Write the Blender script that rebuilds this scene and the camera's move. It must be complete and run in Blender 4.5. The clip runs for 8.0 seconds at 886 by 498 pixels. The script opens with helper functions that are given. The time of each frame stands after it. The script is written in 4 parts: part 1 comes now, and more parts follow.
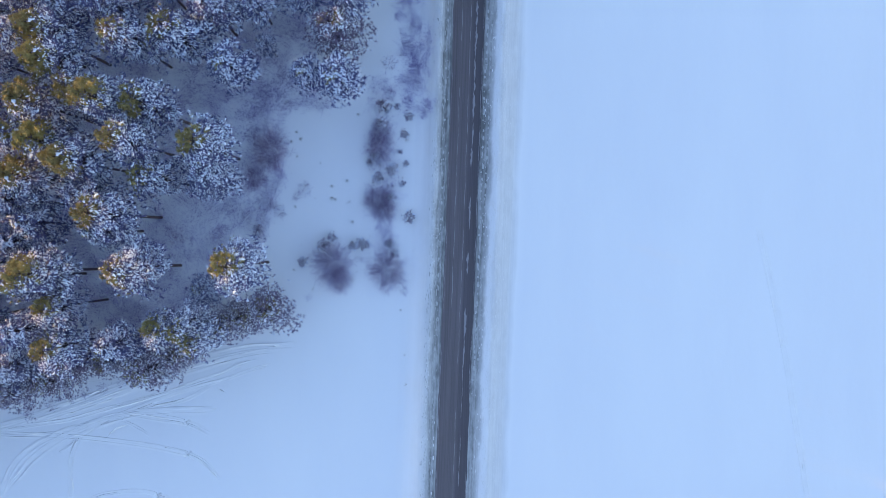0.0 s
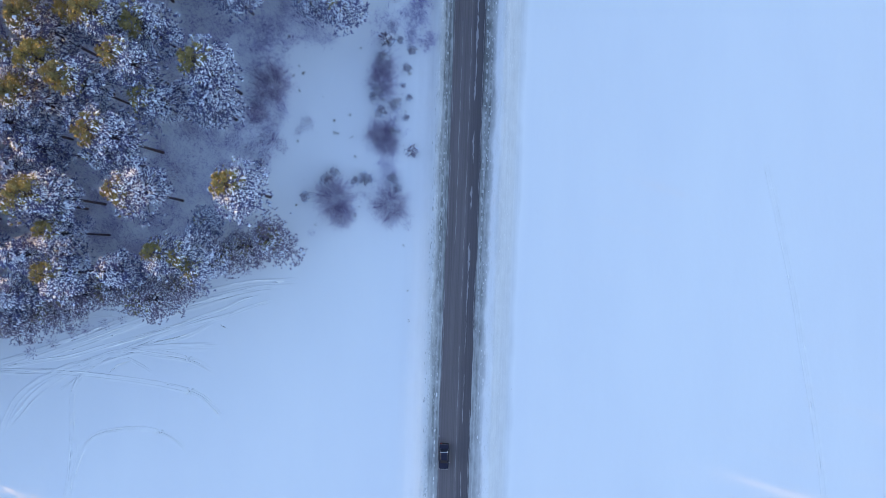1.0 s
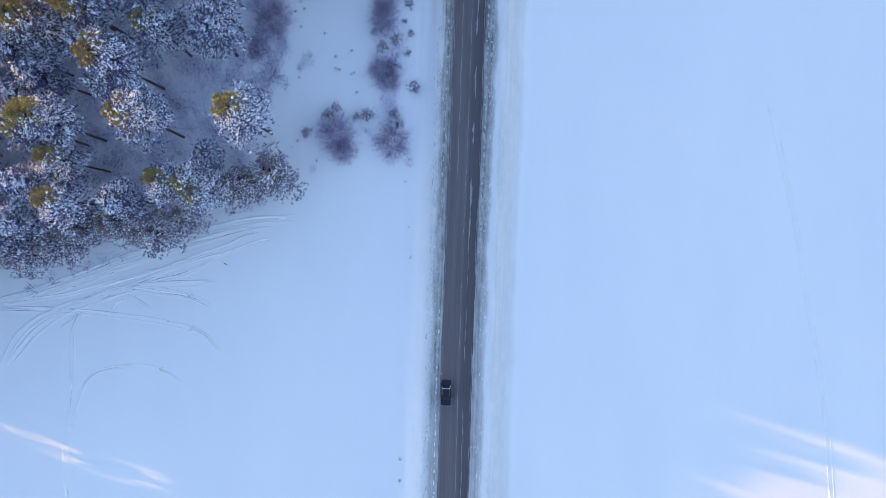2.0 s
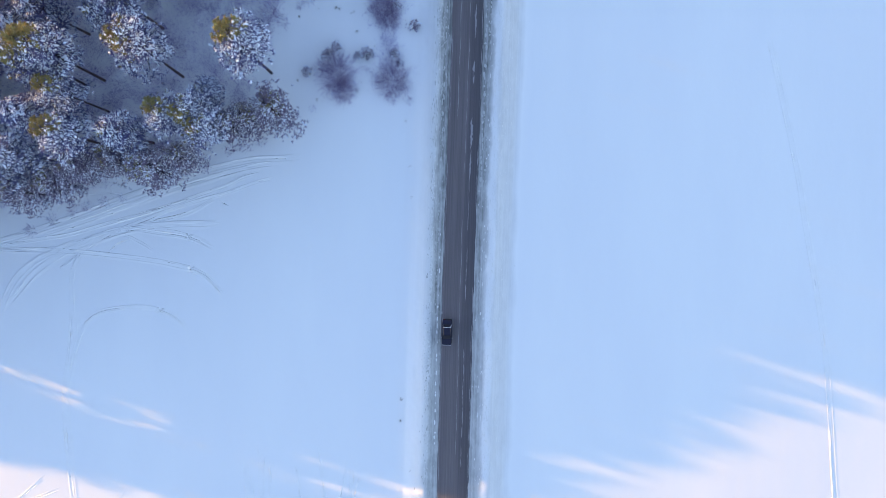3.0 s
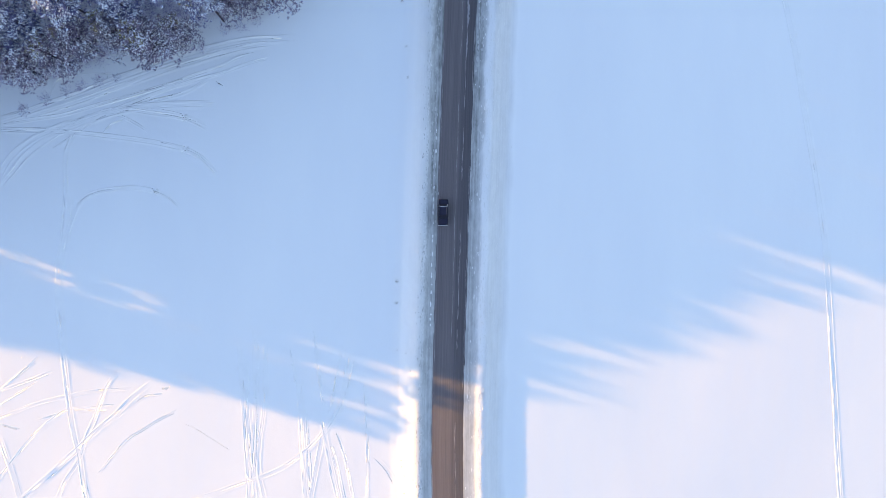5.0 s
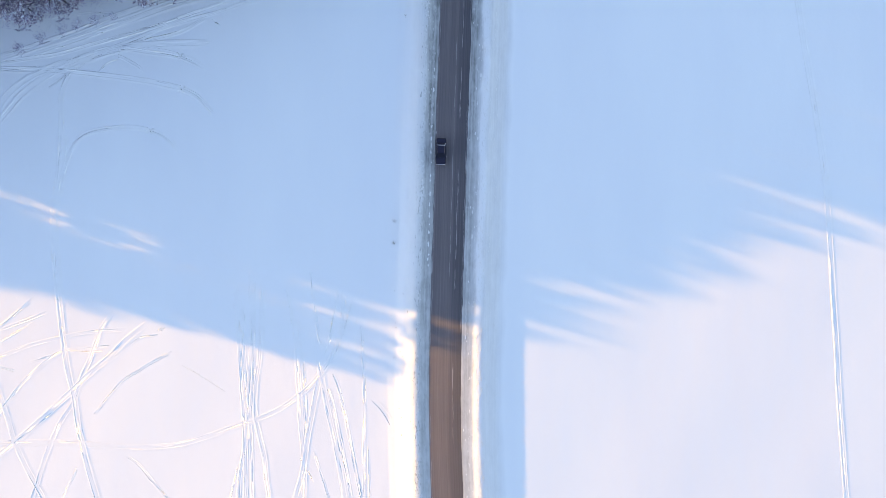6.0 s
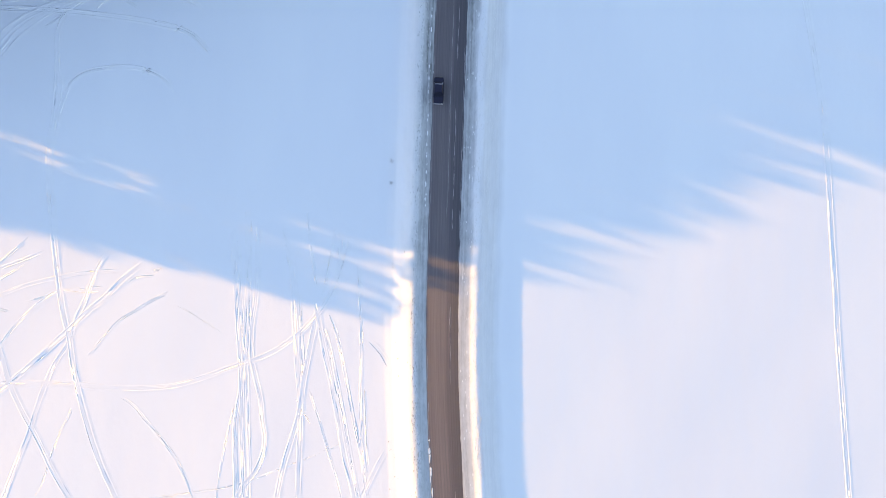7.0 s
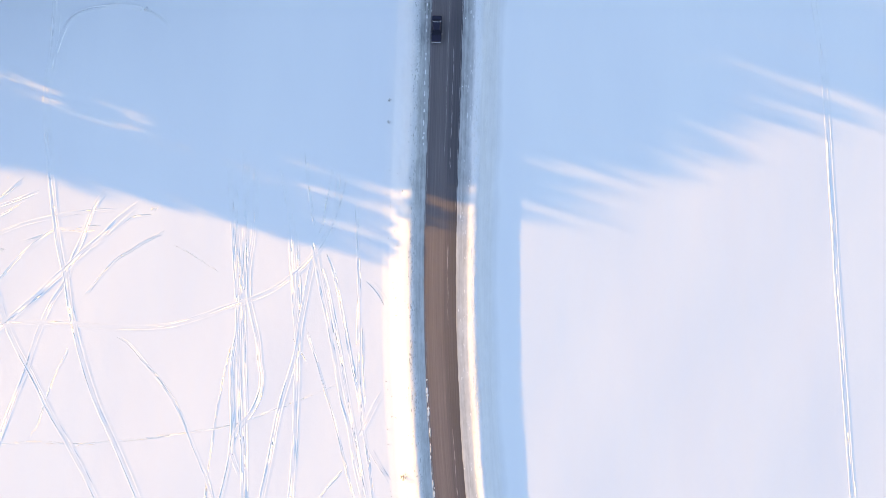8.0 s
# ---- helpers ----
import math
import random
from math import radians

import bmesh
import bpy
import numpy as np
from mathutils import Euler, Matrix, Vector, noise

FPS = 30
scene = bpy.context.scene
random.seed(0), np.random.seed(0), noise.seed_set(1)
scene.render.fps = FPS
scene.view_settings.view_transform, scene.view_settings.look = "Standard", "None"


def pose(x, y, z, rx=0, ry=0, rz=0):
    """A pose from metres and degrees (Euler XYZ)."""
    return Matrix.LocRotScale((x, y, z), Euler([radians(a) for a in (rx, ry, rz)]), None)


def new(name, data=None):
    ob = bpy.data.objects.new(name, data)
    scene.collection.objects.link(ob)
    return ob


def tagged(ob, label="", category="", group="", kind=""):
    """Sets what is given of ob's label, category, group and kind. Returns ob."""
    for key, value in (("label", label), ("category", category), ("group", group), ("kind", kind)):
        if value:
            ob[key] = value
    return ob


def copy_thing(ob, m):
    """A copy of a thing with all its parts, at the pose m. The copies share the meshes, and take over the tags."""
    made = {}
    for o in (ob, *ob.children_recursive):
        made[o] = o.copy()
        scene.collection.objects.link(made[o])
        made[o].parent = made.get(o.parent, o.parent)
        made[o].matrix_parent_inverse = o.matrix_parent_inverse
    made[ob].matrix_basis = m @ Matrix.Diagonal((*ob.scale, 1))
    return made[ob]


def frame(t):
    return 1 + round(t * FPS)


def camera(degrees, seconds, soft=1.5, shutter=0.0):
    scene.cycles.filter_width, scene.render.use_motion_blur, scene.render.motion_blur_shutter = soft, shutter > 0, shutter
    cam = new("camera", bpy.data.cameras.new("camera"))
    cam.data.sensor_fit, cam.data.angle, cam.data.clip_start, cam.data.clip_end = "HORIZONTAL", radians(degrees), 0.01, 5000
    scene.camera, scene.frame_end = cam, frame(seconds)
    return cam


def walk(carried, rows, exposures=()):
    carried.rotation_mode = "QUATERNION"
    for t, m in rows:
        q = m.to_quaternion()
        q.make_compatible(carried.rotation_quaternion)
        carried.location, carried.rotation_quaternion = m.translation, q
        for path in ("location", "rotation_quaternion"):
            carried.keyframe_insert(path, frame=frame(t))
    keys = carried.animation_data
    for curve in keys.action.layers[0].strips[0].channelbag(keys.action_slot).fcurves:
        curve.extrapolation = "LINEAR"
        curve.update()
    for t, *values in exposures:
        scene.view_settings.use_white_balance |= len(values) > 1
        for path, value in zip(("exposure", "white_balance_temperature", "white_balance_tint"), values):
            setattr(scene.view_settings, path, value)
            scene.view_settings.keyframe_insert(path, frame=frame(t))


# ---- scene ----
cam = camera(65.0, 8.0, soft=0.6)
PATH = [
    (0, 0.05, 1.77, 117.81, -0.82, 0.02, 0.14),
    (0.5, 0.23, -3.90, 117.28, -0.68, 0.25, 0.05),
    (1, 0.38, -9.85, 116.90, -0.50, 0.46, 0.08),
    (1.5, 0.35, -15.11, 116.72, -0.45, 0.53, 0.05),
    (2, 0.15, -20.49, 116.48, -0.50, 0.51, 0.06),
    (3.5, -0.76, -35.29, 116.36, -0.68, 0.07, -0.10),
    (4, -0.70, -40.64, 116.12, -0.53, 0.05, -0.06),
    (4.5, -0.46, -45.61, 116.05, -0.43, 0.07, 0.01),
    (6, 0.39, -61.09, 114.94, -0.12, 0.20, 0.10),
    (6.5, 0.50, -66.23, 114.71, 0.07, 0.14, 0.13),
    (7, 0.64, -71.46, 114.43, 0.16, 0.10, 0.19),
    (7.5, 0.82, -76.53, 114.23, 0.30, 0.10, 0.22),
    (8, 1.04, -81.86, 114.10, 0.38, 0.10, 0.25),
]
EXPOSURE = [(0.0, 1.83, 6450.0, 23.0), (2.0, 1.84, 6550.0, 23.0), (4.0, 1.84, 6780.0, 23.0), (6.0, 1.82, 6950.0, 23.0), (8.0, 1.8, 7000.0, 23.0)]
walk(cam, [(t, pose(x, y, z, rx, ry, rz)) for t, x, y, z, rx, ry, rz in PATH], EXPOSURE)

# ---- light: low winter sun over the wood, clear sky ----
SUN_UP, SUN_SIDE = 8.5, 17.2            # degrees above the horizon; shadows run to +x, this much towards -y
world = bpy.data.worlds.new("sky")
scene.world = world
world.use_nodes = True
wt = world.node_tree
sky = wt.nodes.new("ShaderNodeTexSky")
sky.sky_type, sky.sun_disc = "NISHITA", False
sky.sun_elevation, sky.sun_rotation = radians(SUN_UP), radians(-90 + SUN_SIDE)
sky.air_density, sky.dust_density, sky.ozone_density = 1.0, 0.2, 1.6
wt.nodes["Background"].inputs["Strength"].default_value = 0.15
wt.links.new(sky.outputs["Color"], wt.nodes["Background"].inputs["Color"])
sun_data = bpy.data.lights.new("sun", "SUN")
sun_data.energy, sun_data.angle, sun_data.color = 3.22, radians(0.5), (1.0, 0.58, 0.1)
sun = new("sun", sun_data)
SUN_WAY = Vector((math.cos(radians(SUN_SIDE)) * math.cos(radians(SUN_UP)), -math.sin(radians(SUN_SIDE)) * math.cos(radians(SUN_UP)), -math.sin(radians(SUN_UP))))
sun.matrix_basis = Matrix.Translation((-200, 60, 60)) @ SUN_WAY.to_track_quat("-Z", "Y").to_matrix().to_4x4()


# ---- materials ----
def material(name, rough=0.6, metal=0.0, spec=0.5):
    m = bpy.data.materials.new(name)
    m.use_nodes = True
    b = m.node_tree.nodes["Principled BSDF"]
    b.inputs["Roughness"].default_value, b.inputs["Metallic"].default_value = rough, metal
    b.inputs["Specular IOR Level"].default_value = spec
    return m, m.node_tree, b


def node(tree, kind, **values):
    n = tree.nodes.new(kind)
    for key, value in values.items():
        n.inputs[key.replace("_", " ")].default_value = value
    return n


def coords(tree, kind="Object", scale=(1, 1, 1)):
    c, m = tree.nodes.new("ShaderNodeTexCoord"), tree.nodes.new("ShaderNodeMapping")
    m.inputs["Scale"].default_value = scale
    tree.links.new(c.outputs[kind], m.inputs["Vector"])
    return m.outputs["Vector"]


def noise_of(tree, vec, scale, detail=3.0, rough=0.55):
    n = node(tree, "ShaderNodeTexNoise", Scale=scale, Detail=detail, Roughness=rough)
    tree.links.new(vec, n.inputs["Vector"])
    return n.outputs["Fac"]


def ramp(tree, fac, stops):
    r = tree.nodes.new("ShaderNodeValToRGB")
    e = r.color_ramp.elements
    while len(e) < len(stops):
        e.new(0.5)
    for item, (place, c) in zip(e, stops):
        item.position = place
        item.color = (c, c, c, 1) if isinstance(c, (int, float)) else (*c, 1)
    tree.links.new(fac, r.inputs["Fac"])
    return r.outputs["Color"]


def mix(tree, fac, a, b, mode="MIX"):
    n = tree.nodes.new("ShaderNodeMix")
    n.data_type, n.blend_type = "RGBA", mode
    for value, socket in ((fac, n.inputs[0]), (a, n.inputs[6]), (b, n.inputs[7])):
        if isinstance(value, (int, float)):
            socket.default_value = value
        elif isinstance(value, tuple):
            socket.default_value = (*value, 1)
        else:
            tree.links.new(value, socket)
    return n.outputs[2]


def bump(tree, shader, height, strength, distance):
    n = node(tree, "ShaderNodeBump", Strength=strength, Distance=distance)
    tree.links.new(height, n.inputs["Height"])
    tree.links.new(n.outputs["Normal"], shader.inputs["Normal"])


SNOW = (0.85, 0.865, 0.878)


def snow_ground():
    """Field snow, grey with road dirt on both shoulders."""
    m, t, b = material("field_snow", 0.75, spec=0.25)
    uv = coords(t, "UV")
    sep = t.nodes.new("ShaderNodeSeparateXYZ")
    t.links.new(uv, sep.inputs[0])
    across = node(t, "ShaderNodeMapRange")
    for key, value in (("From Min", -20.0), ("From Max", 20.0)):
        across.inputs[key].default_value = value
    # the edges of the dirty strips wander
    wob = noise_of(t, coords(t, "UV", (0.25, 0.12, 1)), 1.0, 4)
    add = t.nodes.new("ShaderNodeMath")
    add.operation = "MULTIPLY_ADD"
    add.inputs[1].default_value = 1.6
    t.links.new(wob, add.inputs[0])
    t.links.new(sep.outputs["X"], add.inputs[2])
    sub = t.nodes.new("ShaderNodeMath")
    sub.operation = "SUBTRACT"
    sub.inputs[1].default_value = 0.8
    t.links.new(add.outputs[0], sub.inputs[0])
    t.links.new(sub.outputs[0], across.inputs["Value"])
    at = lambda u: (u + 20) / 40
    dirt = ramp(t, across.outputs[0], [(at(-7.2), 0.0), (at(-5.2), 0.22), (at(-4.5), 0.45), (at(-3.9), 0.9), (at(-2.6), 0.95), (at(2.6), 0.95), (at(3.7), 0.85), (at(4.4), 0.6), (at(4.9), 0.1), (at(5.6), 0.08), (at(6.1), 0.3), (at(8.2), 0.3), (at(9.8), 0.0)])
    # more grit was thrown where the road runs beside the wood
    along = node(t, "ShaderNodeMapRange")
    for key, value in (("From Min", -95.0), ("From Max", 10.0), ("To Min", 0.62), ("To Max", 1.0)):
        along.inputs[key].default_value = value
    t.links.new(sep.outputs["Y"], along.inputs["Value"])
    dirt = mix(t, 1.0, dirt, along.outputs[0], "MULTIPLY")
    streak = noise_of(t, coords(t, "UV", (3.2, 0.07, 1)), 1.0, 5, 0.6)
    blot = noise_of(t, coords(t, "UV", (0.9, 0.35, 1)), 1.0, 5, 0.65)
    grime = mix(t, 1.0, ramp(t, streak, [(0.3, 0.72), (0.7, 1.15)]), ramp(t, blot, [(0.3, 0.8), (0.7, 1.2)]), "MULTIPLY")
    mask = mix(t, 1.0, dirt, grime, "MULTIPLY")
    drift = noise_of(t, coords(t, "Object", (0.05, 0.016, 1)), 1.0, 4)
    clean = mix(t, ramp(t, drift, [(0.35, 0.0), (0.7, 1.0)]), SNOW, (0.81, 0.828, 0.857))
    col = mix(t, mask, clean, (0.15, 0.156, 0.158))
    t.links.new(col, b.inputs["Base Color"])
    fine = noise_of(t, coords(t, "Object", (1.2, 1.2, 1.2)), 1.0, 6, 0.6)
    drifts = noise_of(t, coords(t, "Object", (0.22, 0.09, 1)), 1.0, 5, 0.5)
    bump(t, b, mix(t, 0.84, fine, drifts), 0.3, 0.25)
    return m


def plain_snow(name, tint=SNOW, rough=0.75, scale=3.0, depth=0.08, worn=0.9):
    m, t, b = material(name, rough, spec=0.25)
    n = noise_of(t, coords(t, "Object"), scale, 4)
    col = mix(t, ramp(t, n, [(0.3, 0.0), (0.7, 1.0)]), tint, tuple(c * worn for c in tint))
    t.links.new(col, b.inputs["Base Color"])
    bump(t, b, n, 0.35, depth)
    return m


def asphalt():
    m, t, b = material("salted_asphalt", 0.62, spec=0.75)
    uv = coords(t, "UV")
    sep = t.nodes.new("ShaderNodeSeparateXYZ")
    t.links.new(uv, sep.inputs[0])
    across = node(t, "ShaderNodeMapRange")
    for key, value in (("From Min", -3.0), ("From Max", 3.0)):
        across.inputs[key].default_value = value
    t.links.new(sep.outputs["X"], across.inputs["Value"])
    # dusty lane, cleaner wheel tracks, dark wet strip beside the right shoulder
    lanes = ramp(t, across.outputs[0], [(0.06, (0.128, 0.109, 0.126)), (0.2, (0.114, 0.097, 0.114)), (0.33, (0.130, 0.111, 0.129)), (0.45, (0.116, 0.099, 0.117)), (0.57, (0.122, 0.104, 0.122)), (0.64, (0.086, 0.074, 0.093)), (0.8, (0.070, 0.061, 0.079)), (0.93, (0.058, 0.052, 0.07))])
    streak = noise_of(t, coords(t, "UV", (5.0, 0.05, 1)), 1.0, 5, 0.65)
    grain = noise_of(t, coords(t, "UV", (14, 14, 1)), 1.0, 3, 0.7)
    blot = noise_of(t, coords(t, "UV", (0.5, 0.05, 1)), 1.0, 3)
    col = mix(t, 0.75, lanes, ramp(t, streak, [(0.25, 0.6), (0.75, 1.45)]), "MULTIPLY")
    col = mix(t, 0.5, col, ramp(t, grain, [(0.3, 0.65), (0.7, 1.35)]), "MULTIPLY")
    col = mix(t, 0.4, col, ramp(t, blot, [(0.3, 0.75), (0.7, 1.25)]), "MULTIPLY")
    t.links.new(col, b.inputs["Base Color"])
    rough_stone = noise_of(t, coords(t, "UV", (16, 16, 1)), 1.0, 2, 0.6)
    bump(t, b, rough_stone, 1.0, 0.11)
    return m


def barky(name, low, high):
    m, t, b = material(name, 0.85, spec=0.2)
    n = noise_of(t, coords(t, "Object", (6, 6, 1.2)), 1.0, 4)
    t.links.new(mix(t, n, low, high), b.inputs["Base Color"])
    bump(t, b, n, 0.6, 0.05)
    return m


def needles(name, dark, light):
    m, t, b = material(name, 0.65, spec=0.25)
    g = t.nodes.new("ShaderNodeNewGeometry")
    big = noise_of(t, coords(t, "Object"), 0.5, 2)
    fac = mix(t, 0.5, g.outputs["Random Per Island"], big)
    o = t.nodes.new("ShaderNodeObjectInfo")
    col = mix(t, fac, dark, light)
    col = mix(t, 0.5, col, ramp(t, o.outputs["Random"], [(0.0, (0.7, 0.66, 0.7)), (0.5, (1, 1, 1)), (1.0, (1.15, 1.2, 0.95))]), "MULTIPLY")
    t.links.new(col, b.inputs["Base Color"])
    return m


def simple(name, color, rough=0.4, metal=0.0, spec=0.5, vary=0.12):
    m, t, b = material(name, rough, metal, spec)
    n = noise_of(t, coords(t, "Object"), 6.0, 3)
    t.links.new(mix(t, n, tuple(c * (1 - vary) for c in color), tuple(min(1, c * (1 + vary)) for c in color)), b.inputs["Base Color"])
    return m


M_GROUND, M_ROAD = snow_ground(), asphalt()
M_TRACK = plain_snow("pressed_snow", (0.85, 0.865, 0.878), 0.75, 0.5, 0.03, 0.96)
M_BANK = plain_snow("ploughed_snow", (0.76, 0.775, 0.78), 0.8, 4.0, 0.08)
M_ICE = plain_snow("packed_road_snow", (0.3, 0.295, 0.32), 0.5, 5.0, 0.02)
M_SLUSH = plain_snow("dirty_road_slush", (0.46, 0.475, 0.48), 0.7, 5.0, 0.03)
# branch snow is tinted blue to hold the shade inside the wood
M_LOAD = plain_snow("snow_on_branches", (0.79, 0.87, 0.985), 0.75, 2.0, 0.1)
M_BARK = barky("pine_bark", (0.045, 0.036, 0.05), (0.09, 0.068, 0.075))
# blue-purple shade of the wood is painted into the needles
M_NEEDLE = needles("shade_blue_pine_needles", (0.12, 0.122, 0.30), (0.19, 0.198, 0.34))
# sunlight on the treetops is put into this yellow-green
M_NEEDLE_SUNLIT = needles("sunlit_treetop_needles", (0.17, 0.148, 0.09), (0.38, 0.32, 0.115))
# the dark pines take the same blue shade into their colour
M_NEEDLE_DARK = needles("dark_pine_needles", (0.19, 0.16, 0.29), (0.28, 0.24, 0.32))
M_TWIG = needles("bare_twigs", (0.2, 0.15, 0.31), (0.32, 0.25, 0.45))
# violet of the deep shade on the wood floor, painted into the brush
M_BRUSH = needles("shade_violet_brush", (0.13, 0.085, 0.31), (0.22, 0.15, 0.48))
M_GRASS = needles("dry_stalks", (0.10, 0.075, 0.05), (0.2, 0.15, 0.10))
M_PAINT = simple("dark_blue_car_paint", (0.02, 0.019, 0.042), 0.25, 0.2)
M_GLASS = simple("tinted_car_glass", (0.012, 0.014, 0.028), 0.3, 0.0, 0.12)
M_TYRE = simple("tyre_rubber", (0.02, 0.02, 0.02), 0.8)
M_RIM = simple("grey_wheel_rim", (0.35, 0.35, 0.36), 0.35, 0.9)
M_TRIM = simple("pale_metal_trim", (0.5, 0.5, 0.56), 0.4, 0.2)
M_LAMP = simple("headlight_glass", (0.7, 0.72, 0.75), 0.1)
M_RED = simple("red_lamp_glass", (0.3, 0.015, 0.012), 0.2)


# ---- mesh helpers ----
def mesh_of(name, verts, faces, mat, smooth=False, uvs=None):
    me = bpy.data.meshes.new(name)
    me.from_pydata([tuple(v) for v in verts], [], [tuple(f) for f in faces])
    me.materials.append(mat)
    if uvs is not None:
        layer = me.uv_layers.new(name="UVMap")
        idx = np.empty(len(me.loops), dtype=np.int32)
        me.loops.foreach_get("vertex_index", idx)
        layer.data.foreach_set("uv", np.asarray(uvs, dtype=np.float32)[idx].ravel())
    if smooth:
        me.polygons.foreach_set("use_smooth", [True] * len(me.polygons))
    me.update()
    return me


def part(name, me, parent, label=""):
    ob = new(name, me)
    ob.parent = parent
    return tagged(ob, label)


def bm_mesh(name, bm, mat, smooth=False):
    me = bpy.data.meshes.new(name)
    bmesh.ops.recalc_face_normals(bm, faces=bm.faces)
    bm.to_mesh(me)
    bm.free()
    me.materials.append(mat)
    if smooth:
        me.polygons.foreach_set("use_smooth", [True] * len(me.polygons))
    return me


# ---- the lie of the land ----
ROAD_Y = np.array([-700, -300, -160, -135, -121, -110, -100, -91, -81, -63, -42, -21, 0, 42, 90, 200, 700], float)
ROAD_X = np.array([200, 55, 7.0, 3.7, 2.0, 1.15, 0.62, 0.33, 0.25, 0.75, 1.33, 2.05, 2.95, 4.35, 5.7, 8.5, 20], float)
_fine = np.arange(-700, 701, 1.0)
_soft = np.convolve(np.pad(np.interp(_fine, ROAD_Y, ROAD_X), 8, mode="edge"), np.ones(17) / 17, mode="valid")


def road_x(y):
    return np.interp(y, _fine, _soft)


SLOPE = 0.044
PROFILE = [(-4000, 0.0), (-9.5, 0.0), (-8.2, 0.10), (-6.6, 0.55), (-5.5, 1.0), (-4.9, 1.12), (-4.5, 1.08), (-3.6, 0.85), (-3.1, 0.815), (-2.72, 0.80),
           (-2.5, 0.778), (-2.1, 0.6), (2.1, 0.6), (2.56, 0.778), (2.78, 0.80), (3.6, 0.815), (4.5, 0.85), (5.1, 1.0), (5.6, 1.06), (6.1, 0.98), (7.2, 0.55), (8.6, 0.12), (10.0, -0.02), (12.0, -0.06)]
PU, PZ = np.array([p[0] for p in PROFILE], float), np.array([p[1] for p in PROFILE], float)


def land(u, x, y):
    """Height of the snow: embankment profile across the road, fields that swell a little, falling away on the right."""
    z = np.interp(u, PU, PZ) - SLOPE * np.clip(u - 12, 0, 160)
    far = np.clip((np.abs(u) - 10) / 12, 0, 1)
    swell = 0.045 * np.sin(x / 9.0 + 0.7 * np.sin(y / 14.0)) * np.sin(y / 11.0 + x / 23.0) + 0.025 * np.sin(x / 5.1 - y / 7.3)
    return z + far * swell


def land_at(x, y):
    return float(land(x - road_x(y), x, y))


def build_ground():
    ys = np.concatenate([[-3500, -1500, -600, -300, -200, -160], np.arange(-140, 60, 0.4), [60, 65, 72, 80, 95, 120, 170, 300, 600, 1500, 3500]])
    us = np.concatenate([[-3500, -1500, -600, -300, -200, -150, -120], np.arange(-100, -15, 3.0), np.arange(-14, -10, 1.0), np.arange(-10, -2.8, 0.25),
                         [-2.72, -2.5, -2.1, 0, 2.1, 2.56, 2.78], np.arange(3.0, 10, 0.25), np.arange(10, 16, 1.0), np.arange(17, 110, 3.0), [125, 160, 220, 320, 600, 1500, 3500]])
    rng = np.random.RandomState(4)
    U, Y = np.meshgrid(us, ys)
    X = U + road_x(np.clip(Y, -700, 700))
    Z = land(U, X, Y)
    # ploughed lumps on both crests and shoulders, ragged edge on the asphalt
    lump = rng.normal(size=U.shape)
    crest = np.exp(-((U + 4.9) / 0.5) ** 2) * 0.045 + np.exp(-((U - 5.6) / 0.6) ** 2) * 0.055 + np.exp(-((np.abs(U) - 3.4) / 0.7) ** 2) * 0.012
    slow = np.interp(ys, np.arange(-3600, 3700, 2.5), rng.normal(size=2920))[:, None]
    spikes = np.clip(np.interp(ys, np.arange(-3600, 3700, 1.3), rng.normal(size=5616)) - 1.3, 0, 2)[:, None]
    Z = Z + lump * crest * 0.3 + slow * crest * 0.8 + spikes * crest * 1.6
    edge = (np.abs(np.abs(U) - 2.63) < 0.17)
    wander = np.interp(ys, np.arange(-3600, 3700, 1.1), rng.normal(size=6637))[:, None] * 0.028
    X = X + edge * wander + (np.abs(U) > 2.8) * (np.abs(U) < 9) * rng.uniform(-0.07, 0.07, U.shape)
    n, k = len(us), len(ys)
    verts = np.stack([X, Y, Z], -1).reshape(-1, 3)
    i = (np.arange(k - 1)[:, None] * n + np.arange(n - 1)[None, :]).ravel()
    faces = np.stack([i, i + 1, i + n + 1, i + n], -1)
    uvs = np.stack([U, Y], -1).reshape(-1, 2)
    me = mesh_of("ground", verts.tolist(), faces.tolist(), M_GROUND, True, uvs)
    tagged(new("ground", me), "open snow field with a grey ploughed road bank", "ground", kind="structure")


def build_road():
    ys = np.concatenate([[-690, -400, -250, -180], np.arange(-150, 70, 1.0), [80, 110, 160, 300, 690]])
    us = np.array([-2.9, -2.3, -1.6, -0.8, 0, 0.8, 1.6, 2.3, 2.95])
    U, Y = np.meshgrid(us, ys)
    X = U + road_x(Y)
    Z = 0.785 + 0.012 * (1 - (U / 2.9) ** 2) - 0.01 * np.exp(-((np.abs(U - 0.2) - 1.3) / 0.4) ** 2)
    n, k = len(us), len(ys)
    i = (np.arange(k - 1)[:, None] * n + np.arange(n - 1)[None, :]).ravel()
    faces = np.stack([i, i + 1, i + n + 1, i + n], -1)
    me = mesh_of("road", np.stack([X, Y, Z], -1).reshape(-1, 3).tolist(), faces.tolist(), M_ROAD, True, np.stack([U, Y], -1).reshape(-1, 2))
    tagged(new("road", me), "narrow dark asphalt country road, dusty with salt", "road", kind="structure")


build_ground()
build_road()


